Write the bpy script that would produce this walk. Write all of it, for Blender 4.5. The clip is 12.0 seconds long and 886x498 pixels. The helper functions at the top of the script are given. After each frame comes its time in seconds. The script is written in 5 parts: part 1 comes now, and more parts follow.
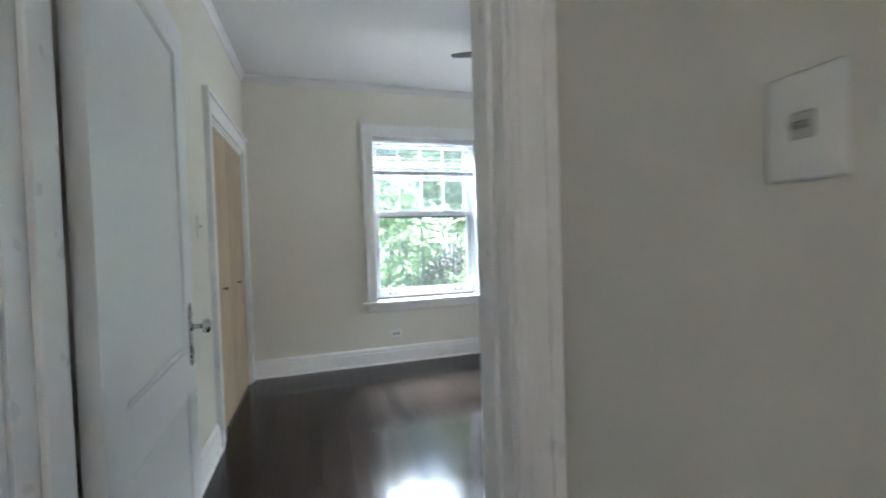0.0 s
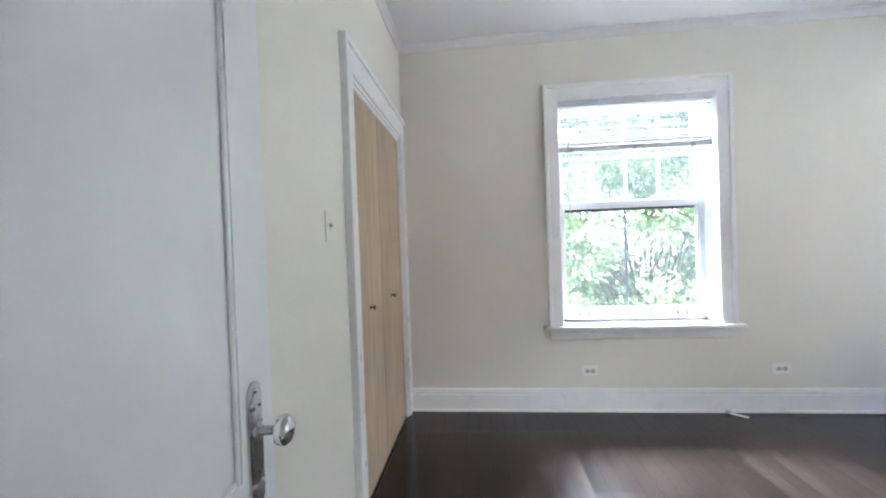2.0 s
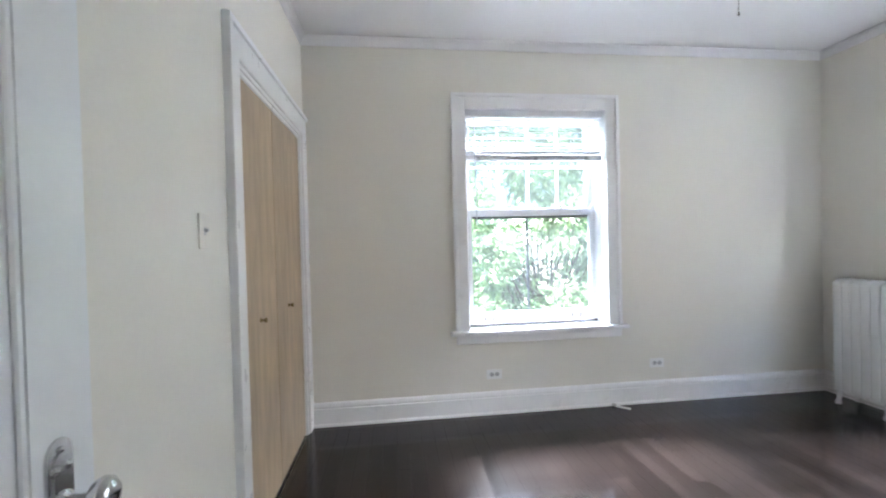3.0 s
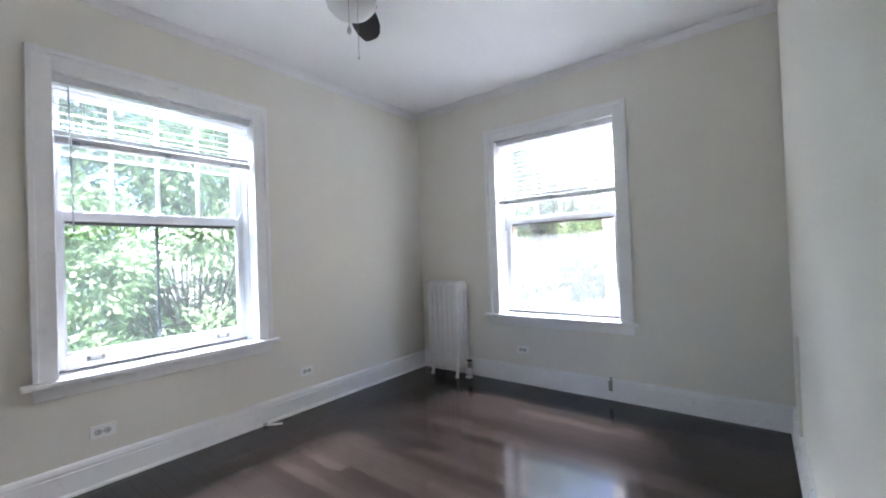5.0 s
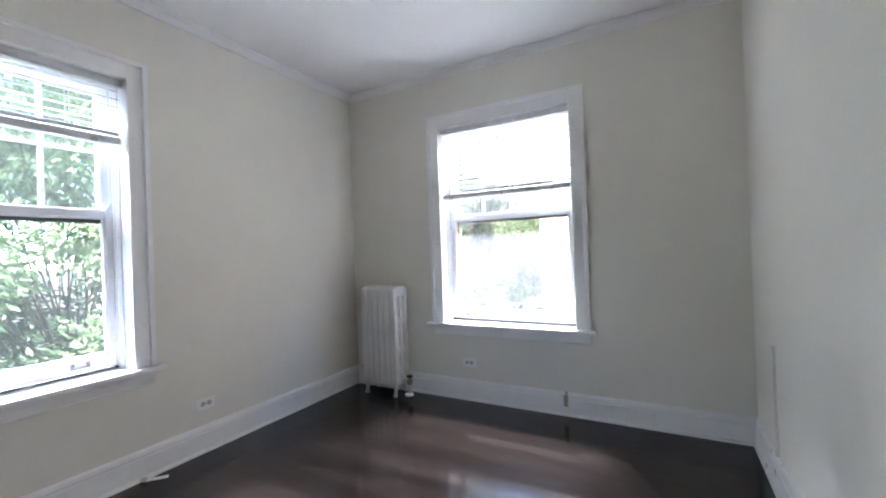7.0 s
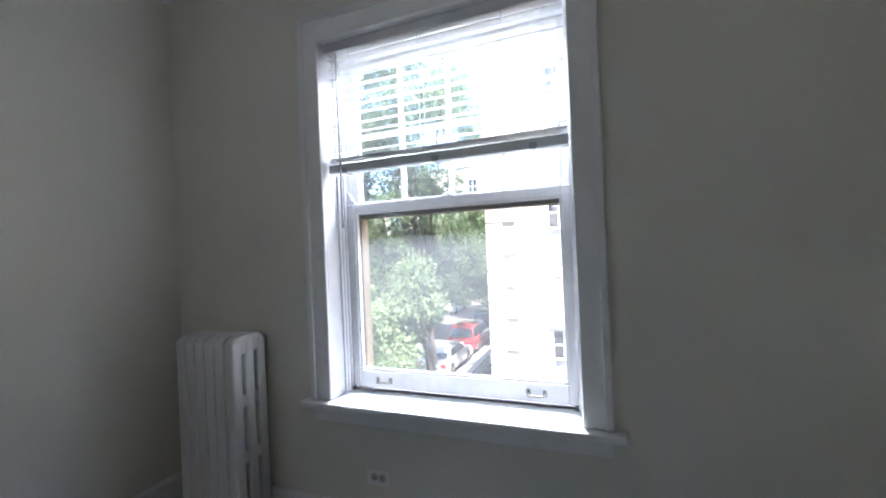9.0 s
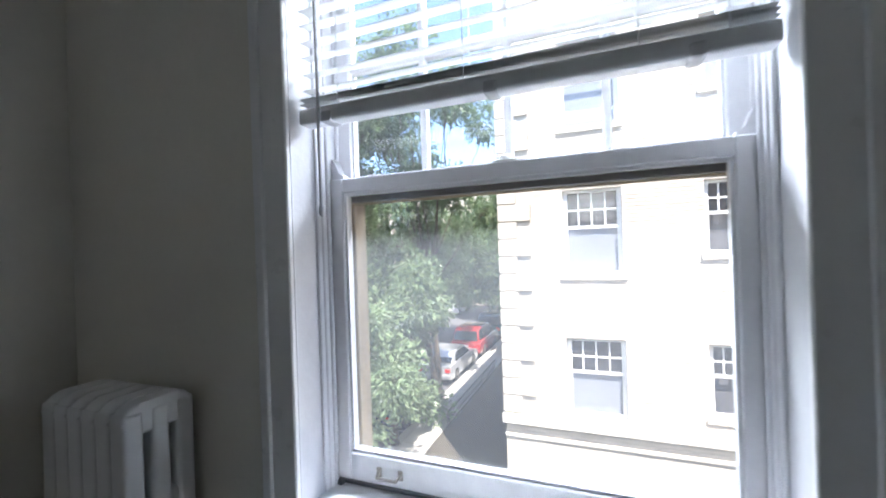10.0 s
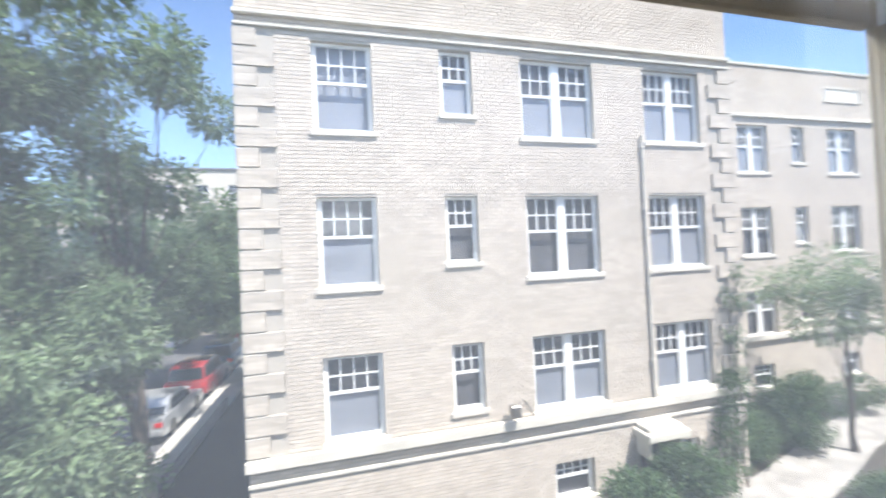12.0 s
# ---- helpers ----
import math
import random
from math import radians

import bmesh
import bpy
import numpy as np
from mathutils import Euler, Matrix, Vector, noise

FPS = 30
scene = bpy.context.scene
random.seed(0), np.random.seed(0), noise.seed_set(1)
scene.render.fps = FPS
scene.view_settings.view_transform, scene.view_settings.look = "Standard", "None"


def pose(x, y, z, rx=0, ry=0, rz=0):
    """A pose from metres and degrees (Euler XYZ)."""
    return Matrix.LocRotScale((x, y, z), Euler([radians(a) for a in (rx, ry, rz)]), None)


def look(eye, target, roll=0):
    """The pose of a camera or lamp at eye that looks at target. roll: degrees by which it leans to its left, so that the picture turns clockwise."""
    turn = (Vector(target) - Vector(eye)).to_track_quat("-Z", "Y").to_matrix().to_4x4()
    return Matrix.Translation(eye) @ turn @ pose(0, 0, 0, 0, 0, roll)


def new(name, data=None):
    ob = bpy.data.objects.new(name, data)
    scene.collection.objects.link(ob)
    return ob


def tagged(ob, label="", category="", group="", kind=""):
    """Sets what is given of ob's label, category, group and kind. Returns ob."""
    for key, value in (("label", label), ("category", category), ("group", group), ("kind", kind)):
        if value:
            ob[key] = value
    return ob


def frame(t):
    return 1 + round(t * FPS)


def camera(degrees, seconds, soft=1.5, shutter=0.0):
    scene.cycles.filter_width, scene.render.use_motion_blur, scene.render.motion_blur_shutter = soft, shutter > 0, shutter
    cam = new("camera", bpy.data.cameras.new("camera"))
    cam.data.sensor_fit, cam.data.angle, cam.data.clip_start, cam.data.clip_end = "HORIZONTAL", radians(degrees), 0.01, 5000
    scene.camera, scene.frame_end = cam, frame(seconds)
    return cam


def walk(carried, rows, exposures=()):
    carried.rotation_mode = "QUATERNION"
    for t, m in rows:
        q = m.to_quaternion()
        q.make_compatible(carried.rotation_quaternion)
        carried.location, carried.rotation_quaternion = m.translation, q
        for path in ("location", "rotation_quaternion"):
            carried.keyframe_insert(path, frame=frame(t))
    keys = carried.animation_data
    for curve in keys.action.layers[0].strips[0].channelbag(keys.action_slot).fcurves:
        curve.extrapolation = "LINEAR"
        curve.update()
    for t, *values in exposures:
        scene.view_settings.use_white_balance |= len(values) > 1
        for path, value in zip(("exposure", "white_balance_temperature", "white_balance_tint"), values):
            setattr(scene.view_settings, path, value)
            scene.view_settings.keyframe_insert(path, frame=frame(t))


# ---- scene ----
cam = camera(95.2, 12.0, soft=1.9, shutter=0.2)
PATH = [
    (0, (0.047, 0.055, 1.226), (0.627, 1.968, 1.176), -1.8),
    (0.5, (-0.012, 0.431, 1.24), (-0.016, 2.43, 1.19), -1.9),
    (1, (-0.061, 0.71, 1.246), (-0.333, 2.691, 1.2), -2.0),
    (1.5, (-0.082, 0.913, 1.25), (-0.363, 2.893, 1.213), -2.0),
    (2, (-0.004, 1.056, 1.256), (-0.196, 3.046, 1.227), -2.0),
    (2.5, (0.043, 1.106, 1.273), (0.015, 3.106, 1.249), -1.9),
    (2.7, (0.047, 1.114, 1.281), (0.107, 3.113, 1.253), -1.7),
    (4.3, (0.08, 1.199, 1.21), (1.313, 2.773, 1.23), -1.7),
    (4.5, (0.106, 1.178, 1.21), (1.486, 2.626, 1.231), -1.8),
    (5, (0.142, 1.143, 1.211), (1.72, 2.371, 1.235), -2.1),
    (5.5, (0.172, 1.136, 1.205), (1.822, 2.266, 1.225), -2.1),
    (6, (0.254, 1.174, 1.2), (1.921, 2.279, 1.215), -2.1),
    (6.5, (0.356, 1.268, 1.187), (2.025, 2.37, 1.2), -1.9),
    (7, (0.509, 1.435, 1.225), (2.26, 2.4, 1.236), -2.1),
    (7.5, (0.799, 1.545, 1.253), (2.635, 2.338, 1.235), -2.4),
    (7.7, (0.937, 1.62, 1.261), (2.805, 2.335, 1.248), -2.3),
    (9.3, (2.174, 2.044, 1.305), (4.043, 2.753, 1.307), -2.5),
    (9.5, (2.295, 2.127, 1.315), (4.170, 2.824, 1.304), -2.1),
    (10, (2.654, 2.34, 1.309), (4.519, 3.063, 1.309), -1.9),
    (10.5, (2.947, 2.531, 1.299), (4.787, 3.314, 1.301), -1.9),
    (11, (3.19, 2.665, 1.287), (5.006, 3.502, 1.299), -1.9),
    (11.5, (3.349, 2.691, 1.261), (5.3, 3.13, 1.277), -1.8),
    (12, (3.407, 2.725, 1.182), (5.34, 2.215, 1.222), -2.6),
]
EXPOSURES = [(0.0, 4.55, 6350, 10), (0.6, 4.88, 6350, 12), (1.0, 4.97, 6350, 14), (2.5, 5.1, 6400, 16), (4.5, 4.5, 6420, 17), (5.5, 4.58, 6420, 18), (7.0, 4.45, 6500, 18), (7.7, 4.28, 6500, 18),
             (9.5, 2.97, 6420, 15), (10.0, 2.68, 6420, 15), (10.5, 2.32, 6400, 13), (11.0, 2.08, 6330, 12), (11.5, 2.03, 6280, 12), (12.0, 1.93, 6270, 13)]
walk(cam, [(t, look(eye, target, roll)) for t, eye, target, roll in PATH], EXPOSURES)

# ---- world and light ----
SUN_EL, SUN_AZ = 62.0, 218.0   # height of the sun, and the way its light comes from (degrees from +x, anticlockwise)
world = bpy.data.worlds.new("sky")
scene.world = world
world.use_nodes = True
wn = world.node_tree.nodes
sky = wn.new("ShaderNodeTexSky")
sky.sky_type = "NISHITA"
sky.sun_disc = False
sky.sun_elevation = radians(SUN_EL)
sky.sun_rotation = radians(90.0 - SUN_AZ)
sky.air_density, sky.dust_density, sky.ozone_density = 0.9, 0.2, 3.0
wn["Background"].inputs["Strength"].default_value = 0.105
world.node_tree.links.new(sky.outputs["Color"], wn["Background"].inputs["Color"])
sun_data = bpy.data.lights.new("sun", "SUN")
sun_data.energy, sun_data.angle, sun_data.color = 3.7, radians(0.55), (1.0, 0.95, 0.87)
sun = new("sun", sun_data)
_a, _e = radians(SUN_AZ), radians(SUN_EL)
sun.matrix_world = look((30 * math.cos(_a) * math.cos(_e), 30 * math.sin(_a) * math.cos(_e), 30 * math.sin(_e)), (0, 0, 0))


def window_light(name, m, wide, high, watts, color=(0.80, 0.90, 1.0)):
    """An area lamp that stands in for the sky's light at a window, or fills the hall, shining along its local -z."""
    d = bpy.data.lights.new(name, "AREA")
    d.shape, d.size, d.size_y, d.energy, d.color = "RECTANGLE", wide, high, watts, color
    ob = new(name, d)
    ob.matrix_world = m
    return ob


window_light("sky_light_north", look((0.9, 7.20, 4.25), (1.11, 3.0, 1.40)), 2.6, 1.1, 185.0)
window_light("sky_light_east", look((5.15, 2.70, 3.22), (0.2, 2.05, 1.10)), 1.0, 0.8, 84.0)
# added fill lamp that brightens the hall, set in a made-up opening out of view
window_light("fill_light_hall", look((-0.275, -2.75, 1.45), (-0.275, 0.0, 1.30)), 0.95, 1.5, 0.05)


# ---- materials ----
def material(name, color, rough=0.5, metal=0.0, grain=0.0, scale=40.0, spots=0.0, spot_scale=2.0, bump=0.0, bump_scale=120.0,
             vary=0.0, island=False, stretch=(1, 1, 1), spec=0.5, coat=0.0, transl=0.0, rough_vary=0.0):
    """A painted or raw surface: base colour with fine grain and broad stains, relief and uneven gloss."""
    m = bpy.data.materials.new(name)
    m.use_nodes = True
    nt = m.node_tree
    n, link = nt.nodes, nt.links.new
    b = n["Principled BSDF"]
    b.inputs["Roughness"].default_value = rough
    b.inputs["Metallic"].default_value = metal
    b.inputs["Specular IOR Level"].default_value = spec
    b.inputs["Coat Weight"].default_value = coat
    b.inputs["Coat Roughness"].default_value = 0.25
    tc = n.new("ShaderNodeTexCoord")
    mp = n.new("ShaderNodeMapping")
    mp.inputs["Scale"].default_value = stretch
    link(tc.outputs["Object"], mp.inputs["Vector"])
    rgb = n.new("ShaderNodeRGB")
    rgb.outputs[0].default_value = (*color, 1)
    out = rgb.outputs[0]

    def noisy(sc, detail):
        t = n.new("ShaderNodeTexNoise")
        t.inputs["Scale"].default_value, t.inputs["Detail"].default_value = sc, detail
        link(mp.outputs["Vector"], t.inputs["Vector"])
        return t.outputs["Fac"]

    def scaled(fac, lo, hi):
        r = n.new("ShaderNodeMapRange")
        r.inputs["From Min"].default_value, r.inputs["From Max"].default_value = 0.25, 0.75
        r.inputs["To Min"].default_value, r.inputs["To Max"].default_value = lo, hi
        link(fac, r.inputs["Value"])
        return r.outputs["Result"]

    def times(a, fac):
        x = n.new("ShaderNodeVectorMath")
        x.operation = "MULTIPLY"
        link(a, x.inputs[0])
        link(fac, x.inputs[1])
        return x.outputs[0]

    if grain:
        out = times(out, scaled(noisy(scale, 4), 1 - grain, 1 + grain))
    if spots:
        out = times(out, scaled(noisy(spot_scale, 3), 1 - spots, 1 + spots))
    if vary:
        src = n.new("ShaderNodeNewGeometry").outputs["Random Per Island"] if island else n.new("ShaderNodeObjectInfo").outputs["Random"]
        r = n.new("ShaderNodeMapRange")
        r.inputs["To Min"].default_value, r.inputs["To Max"].default_value = 1 - vary, 1 + vary
        link(src, r.inputs["Value"])
        out = times(out, r.outputs["Result"])
    link(out, b.inputs["Base Color"])
    if rough_vary:
        link(scaled(noisy(spot_scale * 3, 3), max(0.02, rough - rough_vary), rough + rough_vary), b.inputs["Roughness"])
    if bump:
        bp = n.new("ShaderNodeBump")
        bp.inputs["Strength"].default_value = bump
        bp.inputs["Distance"].default_value = 0.002
        link(noisy(bump_scale, 3), bp.inputs["Height"])
        link(bp.outputs["Normal"], b.inputs["Normal"])
    if transl:
        tr = n.new("ShaderNodeBsdfTranslucent")
        link(out, tr.inputs["Color"])
        mx = n.new("ShaderNodeMixShader")
        mx.inputs["Fac"].default_value = transl
        link(b.outputs[0], mx.inputs[1])
        link(tr.outputs[0], mx.inputs[2])
        link(mx.outputs[0], n["Material Output"].inputs["Surface"])
    return m


def glass_material(name, dust=0.0, tint=(1, 1, 1)):
    """A window pane: clear unless tinted to dim the view, mirrors by its Fresnel gloss, with a film of dust."""
    m = bpy.data.materials.new(name)
    m.use_nodes = True
    nt = m.node_tree
    n, link = nt.nodes, nt.links.new
    n.remove(n["Principled BSDF"])
    clear = n.new("ShaderNodeBsdfTransparent")
    clear.inputs["Color"].default_value = (*tint, 1)
    gloss = n.new("ShaderNodeBsdfGlossy")
    gloss.inputs["Roughness"].default_value = 0.02
    fr = n.new("ShaderNodeLayerWeight")
    fr.inputs["Blend"].default_value = 0.5
    pw = n.new("ShaderNodeMath")
    pw.operation = "POWER"
    pw.inputs[1].default_value = 5.0
    link(fr.outputs["Facing"], pw.inputs[0])
    ad = n.new("ShaderNodeMath")
    ad.operation = "MULTIPLY_ADD"
    ad.inputs[1].default_value, ad.inputs[2].default_value = 0.85, 0.03
    link(pw.outputs[0], ad.inputs[0])
    mix = n.new("ShaderNodeMixShader")
    link(ad.outputs[0], mix.inputs["Fac"])
    link(clear.outputs[0], mix.inputs[1])
    link(gloss.outputs[0], mix.inputs[2])
    last = mix.outputs[0]
    if dust:
        film = n.new("ShaderNodeBsdfTranslucent")
        film.inputs["Color"].default_value = (0.9, 0.92, 0.95, 1)
        tx = n.new("ShaderNodeTexNoise")
        tx.inputs["Scale"].default_value, tx.inputs["Detail"].default_value = 3.0, 5
        tc = n.new("ShaderNodeTexCoord")
        link(tc.outputs["Object"], tx.inputs["Vector"])
        r = n.new("ShaderNodeMapRange")
        r.inputs["To Min"].default_value, r.inputs["To Max"].default_value = dust * 0.6, dust * 1.4
        link(tx.outputs["Fac"], r.inputs["Value"])
        mix2 = n.new("ShaderNodeMixShader")
        link(r.outputs[0], mix2.inputs["Fac"])
        link(last, mix2.inputs[1])
        link(film.outputs[0], mix2.inputs[2])
        last = mix2.outputs[0]
    link(last, n["Material Output"].inputs["Surface"])
    return m


WALL = material("cream wall paint", (0.80, 0.772, 0.70), 0.6, grain=0.012, scale=60, spots=0.02, spot_scale=1.3, bump=0.12, bump_scale=160)
CEIL = material("white ceiling paint", (0.80, 0.79, 0.79), 0.75, grain=0.012, scale=50, spots=0.02, spot_scale=1.1, bump=0.12, bump_scale=130)
TRIM = material("white gloss paint", (0.86, 0.855, 0.85), 0.32, grain=0.012, scale=30, spots=0.025, spot_scale=5, bump=0.22, bump_scale=45, rough_vary=0.07)
SASH = material("chipped white sash paint", (0.78, 0.78, 0.80), 0.38, grain=0.03, scale=25, spots=0.05, spot_scale=6, bump=0.35, bump_scale=60)
DOORP = material("white door paint", (0.80, 0.815, 0.82), 0.30, grain=0.01, scale=20, spots=0.015, spot_scale=1.5, bump=0.10, bump_scale=30)
PLANK = material("dark stained oak", (0.0185, 0.0127, 0.0108), 0.12, grain=0.25, scale=16, spots=0.14, spot_scale=1.2, bump=0.10, bump_scale=30,
                 vary=0.50, rough_vary=0.035, stretch=(6, 0.5, 6))
SUBFLOOR = material("dark floor joint", (0.045, 0.026, 0.020), 0.7, grain=0.2, scale=20)
BIRCH = material("varnished birch veneer", (0.46, 0.345, 0.225), 0.38, grain=0.14, scale=9, spots=0.22, spot_scale=1.6, stretch=(2.2, 2.2, 0.45), bump=0.05, vary=0.05)
CHROME = material("worn chrome", (0.62, 0.62, 0.62), 0.14, metal=1.0, grain=0.15, scale=35, rough_vary=0.06)
BRASS = material("dull brass", (0.30, 0.22, 0.11), 0.3, metal=1.0, grain=0.15, scale=60)
STEEL = material("tarnished steel", (0.33, 0.31, 0.28), 0.42, metal=0.9, grain=0.2, scale=60)
RADP = material("white radiator enamel", (0.80, 0.80, 0.80), 0.33, grain=0.02, scale=25, spots=0.03, spot_scale=5, bump=0.3, bump_scale=60)
PLASTIC = material("white plastic", (0.87, 0.87, 0.85), 0.35, grain=0.01, scale=50, spots=0.02, spot_scale=9)
SLOT = material("dark slot", (0.03, 0.03, 0.03), 0.5, grain=0.1, scale=60)
GRAYP = material("gray plastic", (0.56, 0.56, 0.55), 0.4, grain=0.03, scale=60)
BLIND = material("white blind slat", (0.74, 0.75, 0.75), 0.38, grain=0.01, scale=30, transl=0.08)
BLINDRAIL = material("white blind rail", (0.74, 0.75, 0.77), 0.3, grain=0.02, scale=30)
CORD = material("clear wand plastic", (0.55, 0.56, 0.58), 0.15, grain=0.02, scale=50)
RAWWOOD = material("weathered tan wood", (0.30, 0.225, 0.135), 0.7, grain=0.2, scale=18, spots=0.2, spot_scale=4, stretch=(3, 3, 0.4), bump=0.4, bump_scale=60)
OLDWOOD = material("dark weathered outside wood", (0.105, 0.082, 0.062), 0.85, grain=0.35, scale=20, spots=0.3, spot_scale=5, stretch=(3, 3, 0.5), bump=0.6, bump_scale=50)
ALU = material("dark aluminium", (0.16, 0.16, 0.17), 0.4, metal=0.6, grain=0.08, scale=40)
BLADE = material("dark fan blade", (0.022, 0.020, 0.024), 0.38, grain=0.12, scale=14, stretch=(1, 6, 1))
FANBODY = material("white fan housing", (0.75, 0.75, 0.74), 0.3, grain=0.01, scale=30)
BOWL = material("frosted white bowl glass", (0.86, 0.86, 0.86), 0.25, grain=0.01, scale=30, transl=0.35)
# tint is added to lower the brightness of the view outside
GLASS = glass_material("greenish window glass tinted to dim the view", dust=0.008, tint=(0.74, 0.80, 0.80))
# dust film, raised to paint glare haze as well; tints dim the view
DUSTHAZEGLASS = glass_material("dusty window glass with painted haze", dust=0.034, tint=(0.87, 0.88, 0.88))
CLEANGLASS = glass_material("cleaner window glass tinted to dim the view", dust=0.010, tint=(0.86, 0.88, 0.88))
BRICK = material("pale yellow brick", (0.54, 0.475, 0.40), 0.85, grain=0.10, scale=30, spots=0.10, spot_scale=0.6, bump=0.5, bump_scale=60, vary=0.10, island=True)
BRICKP = material("pale yellow single brick", (0.54, 0.475, 0.40), 0.85, grain=0.10, scale=30, spots=0.10, spot_scale=0.6, bump=0.5, bump_scale=60, vary=0.10)
QUOIN = material("weathered quoin brick", (0.515, 0.452, 0.378), 0.87, grain=0.12, scale=25, spots=0.16, spot_scale=1.2, bump=0.5, bump_scale=60, vary=0.12, island=True)
MORTAR = material("grey mortar", (0.43, 0.39, 0.335), 0.95, grain=0.12, scale=60, spots=0.08, spot_scale=1.0)
STONE = material("pale limestone", (0.62, 0.58, 0.50), 0.8, grain=0.08, scale=40, spots=0.12, spot_scale=1.5, bump=0.3, bump_scale=40)
FRAMEW = material("white outside paint", (0.80, 0.80, 0.78), 0.5, grain=0.03, scale=20, spots=0.04, spot_scale=3)
# dark colour stands in for the shade of rooms that aren't built
DARKBACK = material("dark backing painted as unlit room", (0.10, 0.10, 0.11), 0.8, grain=0.2, scale=3, spots=0.2, spot_scale=1.5)
SHADE = material("grey roller blind", (0.27, 0.29, 0.33), 0.7, grain=0.05, scale=10, spots=0.08, spot_scale=1.5)
FACGLASS = glass_material("outer window glass", dust=0.015)
ASPHALT = material("asphalt", (0.075, 0.075, 0.078), 0.9, grain=0.2, scale=50, spots=0.2, spot_scale=0.4, bump=0.5, bump_scale=80)
CONCRETE = material("pale concrete", (0.42, 0.40, 0.36), 0.85, grain=0.12, scale=25, spots=0.15, spot_scale=0.7, bump=0.3, bump_scale=50)
# grey stone; the darker tone and broad spots paint dappled leaf shadow
FLAG = material("grey flagstone with painted leaf shade", (0.30, 0.28, 0.25), 0.9, grain=0.25, scale=9, spots=0.4, spot_scale=1.6, bump=0.6, bump_scale=25)
# brown soil, darkened so that mottled tree shade sits in the colour
SOIL = material("dry lawn darkened for tree shade", (0.042, 0.035, 0.024), 0.95, grain=0.35, scale=14, spots=0.35, spot_scale=0.5, bump=0.8, bump_scale=30)
BARK = material("grey bark", (0.10, 0.082, 0.065), 0.9, grain=0.3, scale=14, spots=0.2, spot_scale=2, stretch=(3, 3, 0.6), bump=0.9, bump_scale=16)
LEAF = material("green leaf", (0.150, 0.215, 0.110), 0.42, vary=0.45, island=True, transl=0.55, spots=0.25, spot_scale=0.5)
LEAF2 = material("pale green leaf", (0.215, 0.292, 0.160), 0.45, vary=0.40, island=True, transl=0.5, spots=0.2, spot_scale=0.6)
SHRUB = material("shrub leaf", (0.060, 0.115, 0.035), 0.5, vary=0.45, island=True, transl=0.35, spots=0.25, spot_scale=0.8)
TYRE = material("tyre rubber", (0.02, 0.02, 0.02), 0.8, grain=0.1, scale=30)
CARGLASS = material("dark car glass", (0.02, 0.025, 0.03), 0.06, grain=0.05, scale=10)
REDP = material("dark red car paint", (0.28, 0.022, 0.025), 0.25, grain=0.02, scale=10, coat=0.6)
SILVERP = material("silver car paint", (0.45, 0.46, 0.47), 0.28, metal=0.5, grain=0.02, scale=10, coat=0.6)
BLUEP = material("dark blue car paint", (0.035, 0.06, 0.085), 0.25, grain=0.02, scale=10, coat=0.6)
WHITEP = material("white car paint", (0.72, 0.72, 0.72), 0.28, grain=0.02, scale=10, coat=0.6)
LAMPRED = material("red lamp lens", (0.45, 0.02, 0.02), 0.2, grain=0.02, scale=20)
BLUEWALL = material("grey blue siding", (0.25, 0.28, 0.32), 0.75, grain=0.08, scale=12, spots=0.08, spot_scale=0.4, bump=0.3)
FARBRICK = material("distant pale brick", (0.55, 0.50, 0.42), 0.9, grain=0.10, scale=4, spots=0.08, spot_scale=0.3, bump=0.3)
ROOFM = material("grey roofing", (0.14, 0.14, 0.145), 0.9, grain=0.15, scale=8, spots=0.1, spot_scale=0.5)
IRON = material("black iron", (0.03, 0.03, 0.03), 0.5, metal=0.5, grain=0.1, scale=40)


# ---- mesh helpers ----
def box(bm, x0, x1, y0, y1, z0, z1, bevel=0.0, seg=1):
    made = bmesh.ops.create_cube(bm, size=1.0, matrix=Matrix.Translation(((x0 + x1) / 2, (y0 + y1) / 2, (z0 + z1) / 2))
                                 @ Matrix.Diagonal((abs(x1 - x0), abs(y1 - y0), abs(z1 - z0), 1)))
    if bevel:
        edges = list({e for v in made["verts"] for e in v.link_edges})
        bmesh.ops.bevel(bm, geom=edges, offset=bevel, segments=seg, affect="EDGES", profile=0.6)
    return bm


def rod(bm, p, q, r0, r1=None, seg=12):
    p, q = Vector(p), Vector(q)
    d = q - p
    m = Matrix.Translation((p + q) / 2) @ d.to_track_quat("Z", "Y").to_matrix().to_4x4()
    bmesh.ops.create_cone(bm, cap_ends=True, segments=seg, radius1=r0, radius2=r0 if r1 is None else r1, depth=d.length, matrix=m)
    return bm


def lathe(bm, profile, m=Matrix(), seg=24):
    """Turns (radius, height) pairs about the local z axis."""
    rings = []
    for r, z in profile:
        rings.append([bm.verts.new(m @ Vector((r * math.cos(2 * math.pi * i / seg), r * math.sin(2 * math.pi * i / seg), z))) for i in range(seg)])
    for a, b in zip(rings, rings[1:]):
        for i in range(seg):
            bm.faces.new((a[i], a[(i + 1) % seg], b[(i + 1) % seg], b[i]))
    bm.faces.new(reversed(rings[0]))
    bm.faces.new(rings[-1])
    return bm


